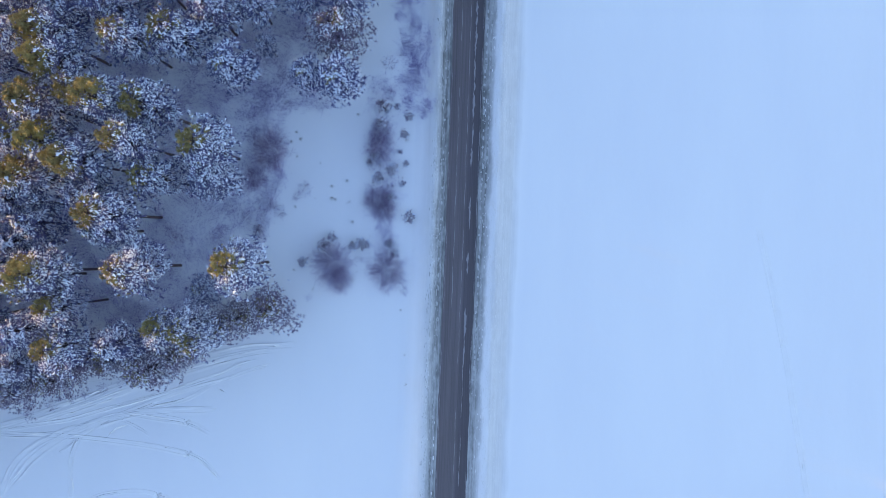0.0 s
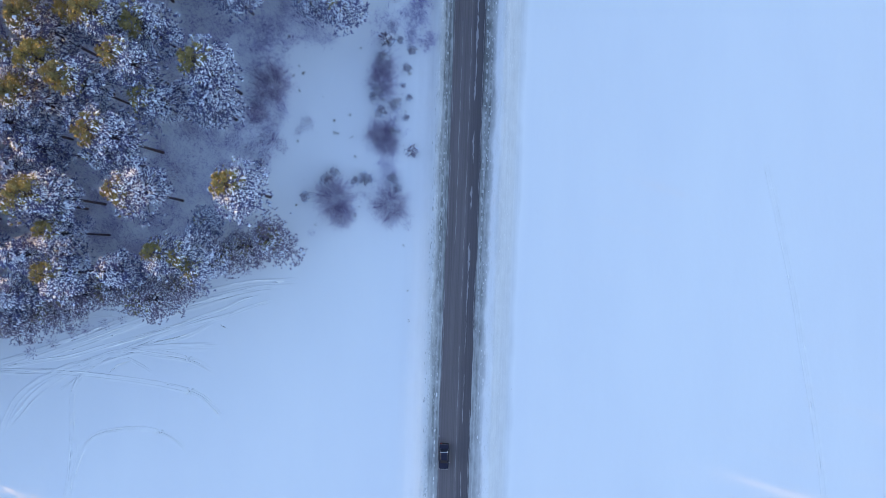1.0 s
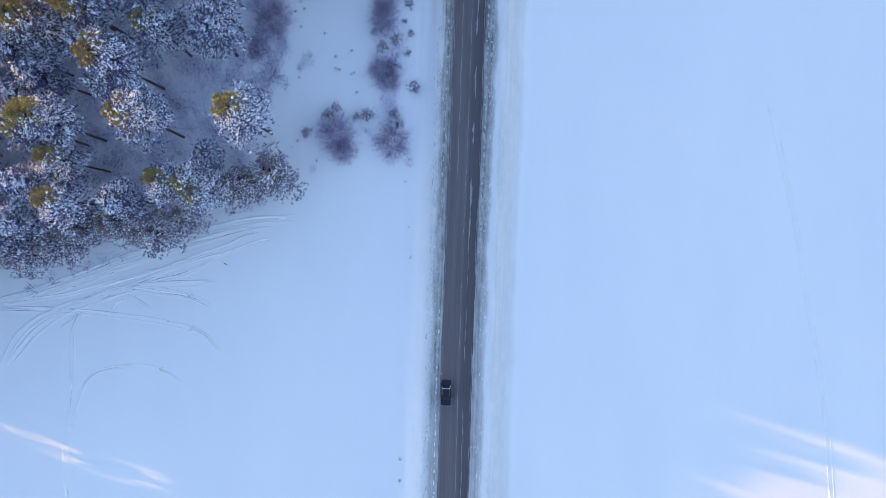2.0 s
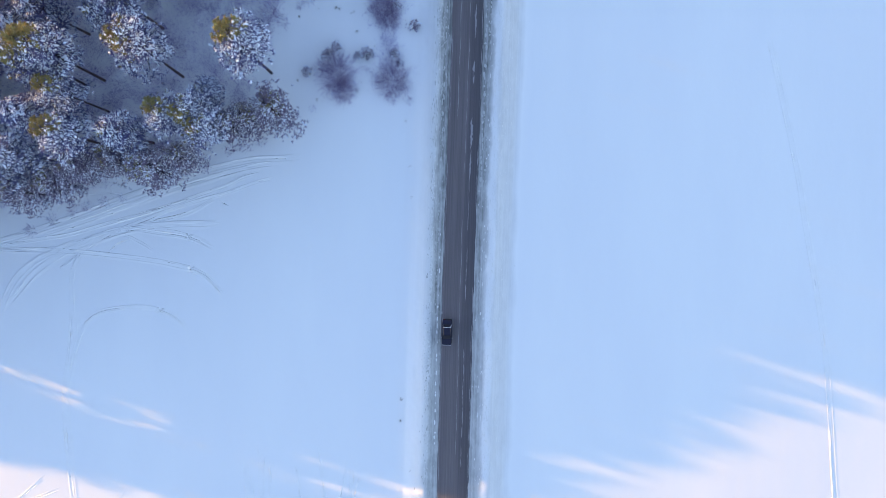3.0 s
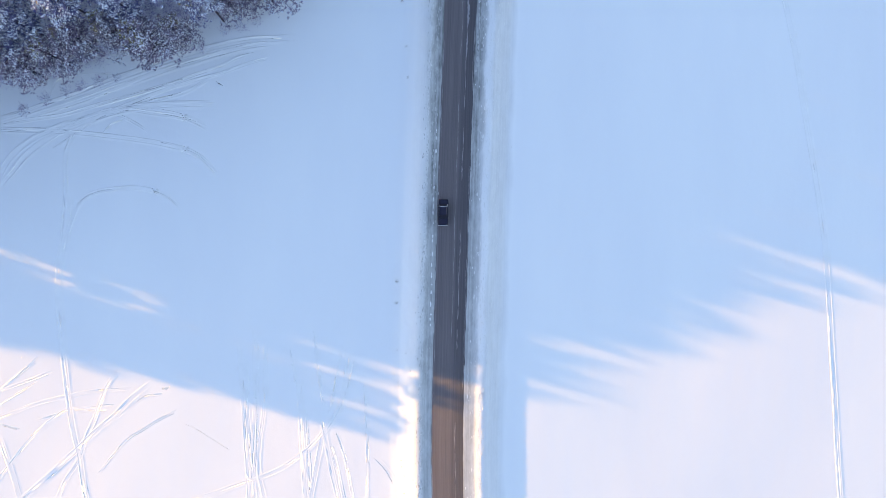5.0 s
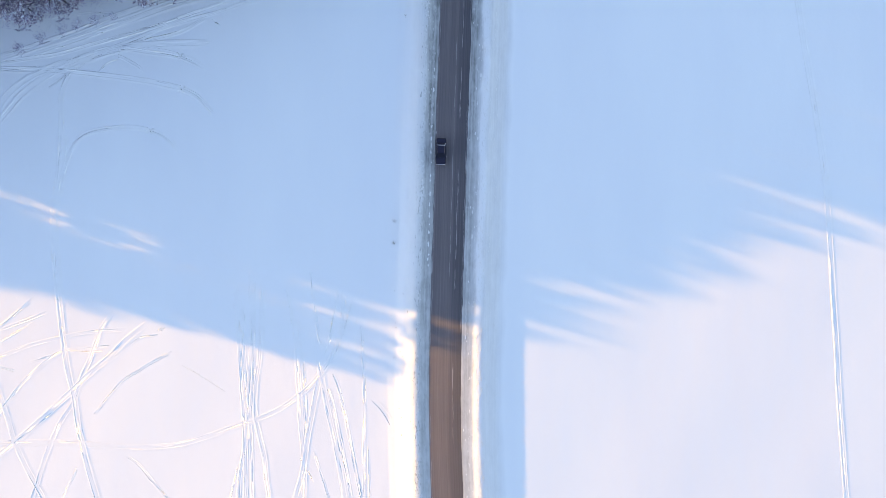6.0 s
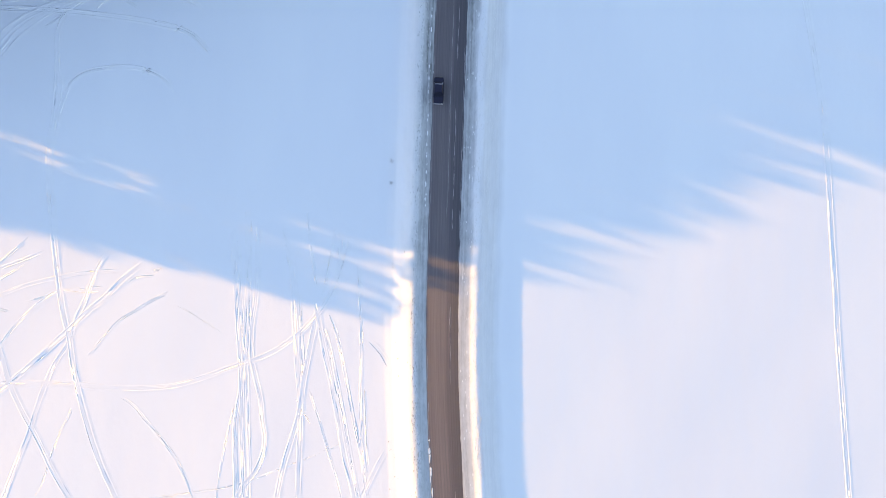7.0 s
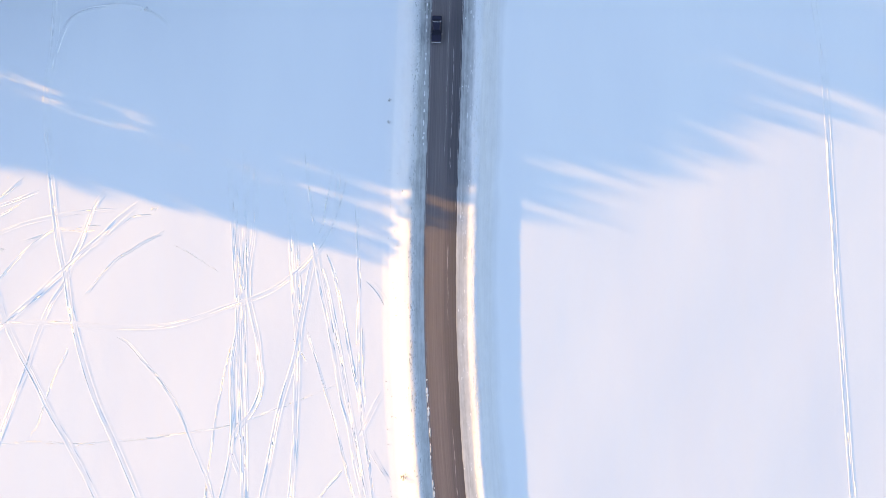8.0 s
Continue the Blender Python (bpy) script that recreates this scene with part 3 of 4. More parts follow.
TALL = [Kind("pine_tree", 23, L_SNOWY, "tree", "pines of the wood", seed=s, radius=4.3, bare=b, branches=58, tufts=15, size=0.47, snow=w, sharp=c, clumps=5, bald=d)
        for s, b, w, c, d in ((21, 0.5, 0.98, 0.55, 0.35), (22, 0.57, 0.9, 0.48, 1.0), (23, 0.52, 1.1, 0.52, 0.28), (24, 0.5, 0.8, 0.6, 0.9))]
OLIVE = [Kind("pine_tree", 24, "tall pine with a broad top painted sunlit olive green and snowy lower boughs", "tree", "pines of the wood", seed=s, radius=4.3, bare=0.56, branches=60, tufts=16, size=0.5, snow=0.95, sharp=0.6, clumps=5, bald=1.2, cut=0.5)
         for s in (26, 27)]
DARK = [Kind("pine_tree", 13, "bushy dark pine with little snow at the wood's edge", "tree", "pines of the wood", M_NEEDLE_DARK, seed=s, radius=4.0, bare=0.18, branches=56, tufts=24, size=0.36, snow=w, sharp=0.5, clumps=4, bald=0.44)
        for s, w in ((31, 0.7), (32, 0.95))]
YOUNG = [Kind("young_pine", 2.2, "low young pine dusted with snow", "tree", "young pines in the clearing", M_NEEDLE_DARK, seed=s, radius=1.1, bare=0.08, branches=15, tufts=7, size=0.27, snow=0.95, blades=6, clumps=4, bald=0.2)
         for s in (41, 42, 43)]
BACK = [Kind("pine_tree", 20, "tall snowy pine deeper in the wood", "tree", "pines of the wood", seed=s, radius=4.2, bare=0.38, branches=30, tufts=5, size=1.1, snow=0.5, blades=5, sharp=0.45, clumps=2, bald=0.6)
        for s in (51, 52, 53)]

wood = random.Random(5)
# tall pines with their tops in the sun: x, y, height, crown radius
for x, y, h, r in ((-29.6, -2.2, 24.5, 4.6), (-44.4, -2.8, 26.3, 4.3), (-56.8, -8.6, 20.4, 3.6), (-60.5, -4.2, 24, 4), (-47.7, 5.3, 25.7, 4.6),
                   (-41.5, -11.6, 20, 3.6), (-38.3, -11.8, 20, 3.8), (-36.8, -13.6, 18.4, 3.5), (-56.4, -14.5, 21, 4.2), (-34.5, 15.2, 23, 4.8), (-42.7, 21.1, 23, 4.6)):
    TALL[wood.choice((1, 1, 3, 3, 1))].plant(x, y, h, r, wood.uniform(-55, 55))
for x, y, h, r in ((-47.9, 20.9, 27.5, 4.2), (-57.3, 20.7, 26, 4.6), (-56, 15.1, 26, 4.5), (-51.2, 12.6, 27.5, 4.2), (-59, 10.5, 25, 4.2), (-55.0, 26.6, 26, 4.4), (-56.2, 31, 25, 4.4), (-57.5, -3.4, 26, 4.2)):
    OLIVE[wood.randrange(2)].plant(x, y, h, r, wood.uniform(-55, 55))
for x, y, h, r in ((-44.2, 15.4, 26.5, 4), (-60.5, 15.9, 24, 4.2), (-51.6, 22.5, 24, 4.0), (-45.9, 30.6, 24, 4.2), (-43.1, 10.8, 21, 4.2), (-69, 9, 25.5, 4.5), (-69, 19, 26, 4.6), (-66, 28, 25, 4.4), (-63, 7.5, 24, 4), (-70, -2, 24, 4.5)):
    TALL[wood.choice((1, 1, 3, 3, 1))].plant(x, y, h, r, wood.uniform(-55, 55))
# pines of middle height
for x, y, h, r in ((-49.4, -13.8, 18, 4), (-35.3, 10.8, 17, 4.5), (-52.2, 7.7, 21, 4), (-40, 32, 21, 5), (-32.5, 28.5, 17, 4.6), (-16.3, 26.8, 15, 4.6),
                   (-21.2, 27.8, 13, 3.6), (-60, 4.3, 20, 4.2), (-64, 1, 19, 4), (-55.3, 36, 23, 4.6), (-61, 37, 23, 4.6), (-34.8, 36, 19, 4.6)):
    TALL[wood.choice((0, 2, 0, 2, 0, 3))].plant(x, y, h, r, wood.uniform(-55, 55))
for x, y, h, r in ((-29, 38, 17, 4), (-14.8, 38.5, 16, 4.5), (-62, -12, 19.8, 4), (-64.5, -17, 19, 4), (-50.8, 3, 19, 3.6), (-69, -10, 20.8, 4.3),
                   (-68, -20, 18.6, 4), (-28, 32.5, 11, 2.2), (-38.3, -6.6, 8.5, 3.6), (-67, 36, 21, 4.2), (-49, 36, 22, 4.6), (-43, 40, 21, 4.4), (-22, 40, 16, 4.3)):
    TALL[wood.choice((0, 2, 0, 2, 0, 3))].plant(x, y, h, r, wood.uniform(-55, 55))
# extra pine added only to close a streak of sun on the far field
TALL[0].plant(-60.5, 30.6, 23.5, 4.4, 20)
# bushy dark pines along the edge
for x, y, h, r in ((-46.8, -19, 13, 4.2), (-28.3, -9.2, 12, 4.4), (-67.3, -22.5, 14, 3.6), (-35, -12, 12, 3.5), (-58, -18.5, 13, 3.6), (-62, -21, 12, 3.4),
                   (-42.5, -17, 11, 3), (-32, -10.5, 11, 3.2), (-52, -17.5, 13, 3.5), (-17.1, 33.5, 16, 4.8)):
    DARK[wood.randrange(2)].plant(x, y, h, r, wood.uniform(0, 360))

# the rest of the wood, which throws the long shade over road and fields
WOOD = [(-74, -22.5), (-107, -37.5), (-124.5, -39), (-128, -46), (-133, -45.2), (-156, -36.5), (-210, -26), (-210, 30), (-170, 70), (-90, 105), (-10, 112), (-7, 46), (-74, 44)]


def inside(x, y, poly):
    hit = False
    for (x0, y0), (x1, y1) in zip(poly, poly[1:] + poly[:1]):
        if (y0 > y) != (y1 > y) and x < x0 + (y - y0) / (y1 - y0) * (x1 - x0):
            hit = not hit
    return hit



def far_tree(seed):
    """Plain lists of points and faces of one tree far inside the wood, for joining."""
    (tv, tf), (nv, nf), rest, (sv, sf) = pine_parts(seed, 20, 4.2, 0.38, 24, 5, 1.3, 0.4, 5, 0.45, bald=0.0)
    return [(np.array(v), np.array([list(q) + [q[-1]] * (4 - len(q)) for q in f])) for v, f in ((tv, tf), (nv, nf), (sv, sf))]


def lower_edge(x):
    return -46 + 0.45 * (x + 126) if x > -107 else -37.6 if x > -125 else -45.5


def ride(x, y):
    """Distance from the narrow gap between the stems that lets some sun through."""
    return abs(x * math.sin(radians(SUN_SIDE)) + y * math.cos(radians(SUN_SIDE)) + 72.5)


def back_wood():
    far_shapes = [far_tree(s) for s in (55, 56)]
    gx = -212.0
    while gx < -5:
        gy = -52.0
        while gy < 115:
            x, y = gx + wood.uniform(-1.9, 1.9), gy + wood.uniform(-1.9, 1.9)
            if inside(x, y, WOOD):
                edge = lower_edge(x)      # the wood's lower edge
                deep = y - edge
                h = wood.uniform(18.2, 20.0) if deep < 14 and x < -100 else wood.uniform(18.0, 19.6) if deep < 14 and x < -78 else wood.uniform(16.4, 18.6) if deep < 14 else wood.uniform(17.0, 20.0) if x > -120 else wood.uniform(19.0, 22.0)
                r, turn = wood.uniform(3.6, 4.7), wood.uniform(0, 360)
                if x < -95 and ride(x, y) < 6.5:
                    r = (ride(x, y) - 0.45) / 1.25
                    if r < 1.1:
                        gy += 5.2
                        continue
                    r = min(r, 4.5)
                if x > -100 and y < 58:
                    BACK[wood.randrange(3)].plant(x, y, h, r, turn)
                else:
                    c, s_ = math.cos(radians(turn)), math.sin(radians(turn))
                    for (pts, quads), (vs, fs) in zip(far_shapes[wood.randrange(2)], FAR_KEPT_LISTS):
                        q = pts * (r / 4.2, r / 4.2, h / 20)
                        fs.append(quads + sum(len(a) for a in vs))
                        vs.append(np.stack([q[:, 0] * c - q[:, 1] * s_ + x, q[:, 0] * s_ + q[:, 1] * c + y, q[:, 2] + land_at(x, y)], -1))
            gy += 5.2
        gx += 5.2
    # the close-set rows along the lower edge
    for row, back in enumerate((1.0, 5.0, 9.5)):
        ex = -131.0 + row * 1.3
        while ex < -74:
            x, y = ex + wood.uniform(-0.9, 0.9), lower_edge(ex) + back + wood.uniform(-0.8, 0.8)
            r = min(wood.uniform(3.3, 4.1), (ride(x, y) - 0.45) / 1.25 if x < -95 else 9)
            if inside(x, y, WOOD) and r > 1.1:
                BACK[wood.randrange(3)].plant(x, y, wood.uniform(18.2, 20.0) if ex < -100 else wood.uniform(17.8, 19.3) if ex < -93 else wood.uniform(18.2, 19.8) if ex < -78 else wood.uniform(17.0, 18.6), r, wood.uniform(0, 360))
            ex += 4.2


# unseen pines added to block light: a high crown over the gap, two lower
HIGH = Kind("pine_tree", 20, "unseen tall snowy pine with a long bare stem, added to block sunlight", "tree", "pines of the wood", seed=57, radius=4.2, bare=0.62, branches=30, tufts=5, size=1.1, snow=0.5, blades=5, sharp=0.45, clumps=2)
HIGH.plant(-118, -39.5, 19.5, 3.6, 40)
BACK[0].plant(-122, -38.9, 8.4, 1.8, 10)
BACK[1].plant(-126, -37.2, 12.5, 1.2, 80)
# slim pines added out of view, placed to break the gap's light into patches
POLE = Kind("pine_tree", 10, "unseen slim young pine with a small high crown, added to split sunlight", "tree", "pines of the wood", seed=58, radius=1.8, bare=0.82, branches=22, tufts=7, size=0.8, snow=0.5, blades=6, sharp=0.4, clumps=2)
for x, h, r in ((-93.7, 9.2, 1.7), (-91.8, 6.0, 1.5), (-95.5, 12.7, 1.6)):
    POLE.plant(x, (-72.5 - x * math.sin(radians(SUN_SIDE))) / math.cos(radians(SUN_SIDE)), h, r, 30 * x)
# low pine out of view, added to cut off the start of the streak
BACK[2].plant(-92.6, -47.2, 3.9, 1.6, 60)
FAR_KEPT_LISTS = [([], []), ([], []), ([], [])]
back_wood()
# three pines out of view, added to stop stray sun on the right field
for x, y, r in ((-84.0, 29.4, 4.6), (-87.5, 31.6, 4.4), (-81.5, 27.6, 4.4)):
    BACK[1].plant(x, y, 22.5, r, 40 * x)
far_root = tagged(new("far_wood"), "dense snowy pine wood stretching away from the road", "wood", kind="stuff")
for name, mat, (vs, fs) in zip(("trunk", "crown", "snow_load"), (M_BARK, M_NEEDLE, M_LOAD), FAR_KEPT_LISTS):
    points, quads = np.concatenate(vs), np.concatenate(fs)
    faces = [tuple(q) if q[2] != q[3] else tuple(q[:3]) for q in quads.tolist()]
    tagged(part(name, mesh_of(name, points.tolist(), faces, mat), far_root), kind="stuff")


# ---- bushes, stalks and undergrowth ----
def twig_mesh(seed, radius, height, stems, forks, thick, mat):
    """Many thin tapering stems that rise fanwise from one foot and fork."""
    rng = np.random.RandomState(seed)
    v, f = [], []
    for i in range(stems):
        az, q = rng.uniform(0, 2 * math.pi), rng.uniform() ** 0.5
        out = np.array([math.cos(az), math.sin(az), 0])
        foot = out * radius * 0.62 * q * rng.uniform(0.6, 1.1)
        tip = out * radius * q * rng.uniform(0.8, 1.12) + np.array([0, 0, height * (1 - 0.45 * q) * rng.uniform(0.55, 1.1)]) + rng.normal(size=3) * 0.07 * radius
        mid = (foot + tip) * 0.5 + np.array([0, 0, 0.08 * height]) + rng.normal(size=3) * 0.05 * radius
        foot = np.array([foot[0], foot[1], -0.05])
        tube(v, f, [foot, mid, tip], [thick, thick * 0.75, thick * 0.25], 3)
        for k in range(forks):
            t = rng.uniform(0.35, 0.95)
            a = foot + (mid - foot) * min(1, 2 * t) if t < 0.5 else mid + (tip - mid) * (2 * t - 1)
            d = (tip - foot) * 0.25 + rng.normal(size=3) * radius * 0.13
            tube(v, f, [a, a + d * rng.uniform(0.6, 1.1)], [thick * 0.6, thick * 0.2], 3)
    return mesh_of("crown", v, f, mat)


def frost_mesh(seed, radius, height, count):
    """Little caps of snow caught among the twigs."""
    rng = np.random.RandomState(seed)
    v, f = [], []
    for i in range(count):
        az, q = rng.uniform(0, 2 * math.pi), rng.uniform() ** 0.5
        c = np.array([math.cos(az) * q * radius * 0.9, math.sin(az) * q * radius * 0.9, height * (1 - 0.6 * q) * rng.uniform(0.5, 0.95)])
        s = rng.uniform(0.03, 0.1)
        n = len(v)
        for k in range(5):
            a = k * 1.2566 + rng.uniform(-0.3, 0.3)
            v.append(tuple(c + s * np.array([math.cos(a) * 1.4, math.sin(a), -0.2]) * rng.uniform(0.7, 1.2)))
        v.append(tuple(c + np.array([0, 0, s * 0.5])))
        for k in range(5):
            f.append((n + k, n + (k + 1) % 5, n + 5))
    return mesh_of("snow_dusting", v, f, M_LOAD)


class Bush:
    def __init__(self, name, label, category, group, radius, frost=0, **shape):
        self.name, self.label, self.category, self.group, self.radius, self.frost, self.shape, self.first = name, label, category, group, radius, frost, shape, None

    def plant(self, x, y, spread, turn):
        k = spread / self.radius
        m = pose(x, y, land_at(x, y), 0, 0, turn) @ Matrix.Diagonal((k, k, k, 1))
        if self.first is None:
            root = new(self.name)
            tagged(part("crown", twig_mesh(radius=self.radius, **self.shape), root), kind="stuff")
            if self.frost:
                tagged(part("snow_dusting", frost_mesh(self.shape["seed"] + 1, self.radius, self.shape["height"], self.frost), root, "small caps of snow on the twigs"), kind="stuff")
            root.matrix_basis = m
            self.first, self.undo = root, Matrix.Diagonal((*root.scale, 1)).inverted()
            return tagged(root, self.label, self.category, self.group)
        return copy_thing(self.first, m @ self.undo)


WILLOW = [Bush("willow_bush", "bare purplish willow bush standing in deep snow", "bush", "willows in the clearing", 3.5, 220, seed=s, height=2.4, stems=470, forks=5, thick=0.0115, mat=M_TWIG) for s in (61, 62)]
SCRUB = [Bush("bare_shrub", "small leafless shrub poking out of the snow", "bush", "shrubs in the clearing", 1.5, 22, seed=s, height=1.1, stems=46, forks=3, thick=0.014, mat=M_TWIG) for s in (65, 66)]
WEED = Bush("dry_weed", "dry brown weed stalks standing in the snow", "weed", "weeds by the road", 0.35, 0, seed=68, height=0.7, stems=16, forks=2, thick=0.016, mat=M_GRASS)

bush_rng = random.Random(8)
for x, y, r in ((-29.1, 16.5, 3.9), (-10.7, 17.1, 2.9), (-10.9, 8.3, 2.9), (-9.8, 6.6, 2.4), (-18.6, -2.5, 4.0), (-9.4, -3.6, 3.7), (-10.5, 19.6, 2.2), (-31.5, 12, 2.4), (-17.5, -5.2, 2.6)):
    WILLOW[bush_rng.randrange(2)].plant(x, y, r, bush_rng.uniform(0, 360))
for x, y, r in ((-23.2, 10.1, 1.5), (-24.6, 9.0, 1.1), (-29.8, 7.7, 2.2), (-27.6, 6.4, 1.6), (-6.5, -7.0, 1.0), (-9.0, 31.4, 1.6), (-8.8, 26.2, 1.3), (-37.5, 2.0, 2.2), (-45.1, 2.0, 2.0), (-22.7, -8.2, 0.8),
                (-36.5, -15.1, 1.2), (-31.3, -13.7, 1.1), (-25.5, -9.3, 0.9), (-9.6, -6.5, 1.3), (-13.4, -1.9, 0.9), (-34.0, -14.6, 1.3), (-40.5, -18.2, 1.1), (-30.5, 4.8, 1.7), (-33.0, 5.6, 1.4), (-28.2, 10.4, 1.3),
                (-63.0, -25.2, 1.2), (-60.5, -24.4, 1.3), (-57.6, -23.6, 1.2), (-66.5, -26.6, 1.3), (-54.6, -23.0, 0.9), (-29.0, -11.9, 1.0), (-70, -28.5, 1.4), (-25.9, -11.2, 0.7)):
    SCRUB[bush_rng.randrange(2)].plant(x, y, r, bush_rng.uniform(0, 360))
for x, y, r in ((-5.5, 22.2, 1.0), (-6.4, 19.2, 0.9), (-9.9, 23.9, 1.4), (-10.7, 21.5, 1.2), (-8.9, 13.5, 1.3), (-10.7, 12.0, 1.2), (-5.4, 5.6, 1.3), (-13.6, 0.6, 1.3), (-15.2, 0.8, 1.0), (-20.3, 0.9, 1.3), (-18.6, 1.8, 1.0),
                (-23.9, -2.0, 1.1), (-8.9, 1.1, 1.1), (-8.1, -0.6, 0.9), (-12.5, 14.7, 0.8), (-6.1, 14.4, 0.7), (-6.9, 11.1, 0.7), (-11.4, 15.9, 1.0), (-9.0, 9.0, 1.0), (-7.9, 24.1, 0.7), (-31.4, 3.2, 1.1), (-7.3, 16.6, 0.6)):
    YOUNG[bush_rng.randrange(3)].plant(x, y, 1.7 * r, r, bush_rng.uniform(0, 360))
for x, y, r in ((-8.0, -56.7, 0.4), (-8.1, -60.3, 0.38), (-6.3, -22.9, 0.3), (-6.5, -17.8, 0.3), (-5.4, -118.3, 0.7), (-16.2, 11.6, 0.35), (-15.3, 4.6, 0.35), (-7.2, -10.3, 0.3)):
    WEED.plant(x, y, r, bush_rng.uniform(0, 360))
for i in range(26):
    WEED.plant(bush_rng.uniform(-8.6, -6.2), bush_rng.uniform(-128, -68), bush_rng.uniform(0.08, 0.16), bush_rng.uniform(0, 360))
for i in range(44):
    WEED.plant(bush_rng.uniform(-27, -5), bush_rng.uniform(-8, 25), bush_rng.uniform(0.12, 0.4), bush_rng.uniform(0, 360))


def build_undergrowth():
    """Brush and fallen twigs on the floor of the wood."""
    rng = np.random.RandomState(71)
    cx, cy = rng.uniform(-78, -18, 5200), rng.uniform(-24, 50, 5200)
    keep = ~((cx > -27 - 0.35 * np.clip(12 - cy, 0, 99)) & (cy < 24)) & (cy > -24.5 + 0.36 * (cx + 70))
    # a looser belt of brush between the trees and the road
    cx[:90], cy[:90], keep[:90] = rng.normal(-4.6, 1.7, 90).clip(-10, -2.2), rng.uniform(23, 50, 90), True
    # and round the young pines
    cx[90:170], cy[90:170], keep[90:170] = rng.normal(-10, 1.3, 80), rng.uniform(0, 29, 80), True
    k = np.concatenate([rng.randint(170, 5200, 130000), rng.randint(0, 90, 6000), rng.randint(90, 170, 2600)])
    k = k[keep[k]]
    n = len(k)
    reach = rng.uniform(0.5, 1.5, 5200)[k]
    az = rng.uniform(0, 2 * math.pi, n)
    way = np.stack([np.cos(az), np.sin(az), rng.uniform(0.1, 1.0, n)], -1) * (reach * rng.uniform(0.35, 1.0, n))[:, None]
    foot = np.stack([cx[k], cy[k], land(cx[k] - road_x(cy[k]), cx[k], cy[k]) - 0.03], -1) + rng.normal(size=(n, 3)) * (0.6, 0.6, 0)
    e = np.cross(way, rng.normal(size=(n, 3)))
    e /= np.linalg.norm(e, axis=1)[:, None]
    g = np.cross(way, e)
    g /= np.linalg.norm(g, axis=1)[:, None]
    r = rng.uniform(0.008, 0.018, n)[:, None]
    v = np.stack([foot + r * e, foot + r * (-0.5 * e + 0.87 * g), foot + r * (-0.5 * e - 0.87 * g), foot + way], 1).reshape(-1, 3)
    b = np.arange(n)[:, None] * 4
    f = np.concatenate([b + (0, 1, 3), b + (1, 2, 3), b + (2, 0, 3)])
    # dense tinted brush stands in for deep shade on the floor snow
    tagged(new("undergrowth", mesh_of("undergrowth", v.tolist(), f.tolist(), M_BRUSH)), "thin leafless brush on the snowy wood floor, tinted violet as shade", "brush", kind="stuff")


build_undergrowth()


# ---- snow on and beside the road ----
def lump(v, f, rng, c, sx, sy, sz, sides=7):
    n = len(v)
    turn = rng.uniform(0, 6)
    for ring, (r, h) in enumerate(((1.0, -0.15), (0.72, 0.62))):
        for k in range(sides):
            a = 2 * math.pi * k / sides + turn
            q = r * rng.uniform(0.75, 1.2)
            v.append((c[0] + sx * q * math.cos(a), c[1] + sy * q * math.sin(a), c[2] + sz * h * rng.uniform(0.8, 1.2)))
    v.append((c[0], c[1], c[2] + sz))
    for k in range(sides):
        j = (k + 1) % sides
        f.append((n + k, n + j, n + sides + j, n + sides + k))
        f.append((n + sides + k, n + sides + j, n + 2 * sides))


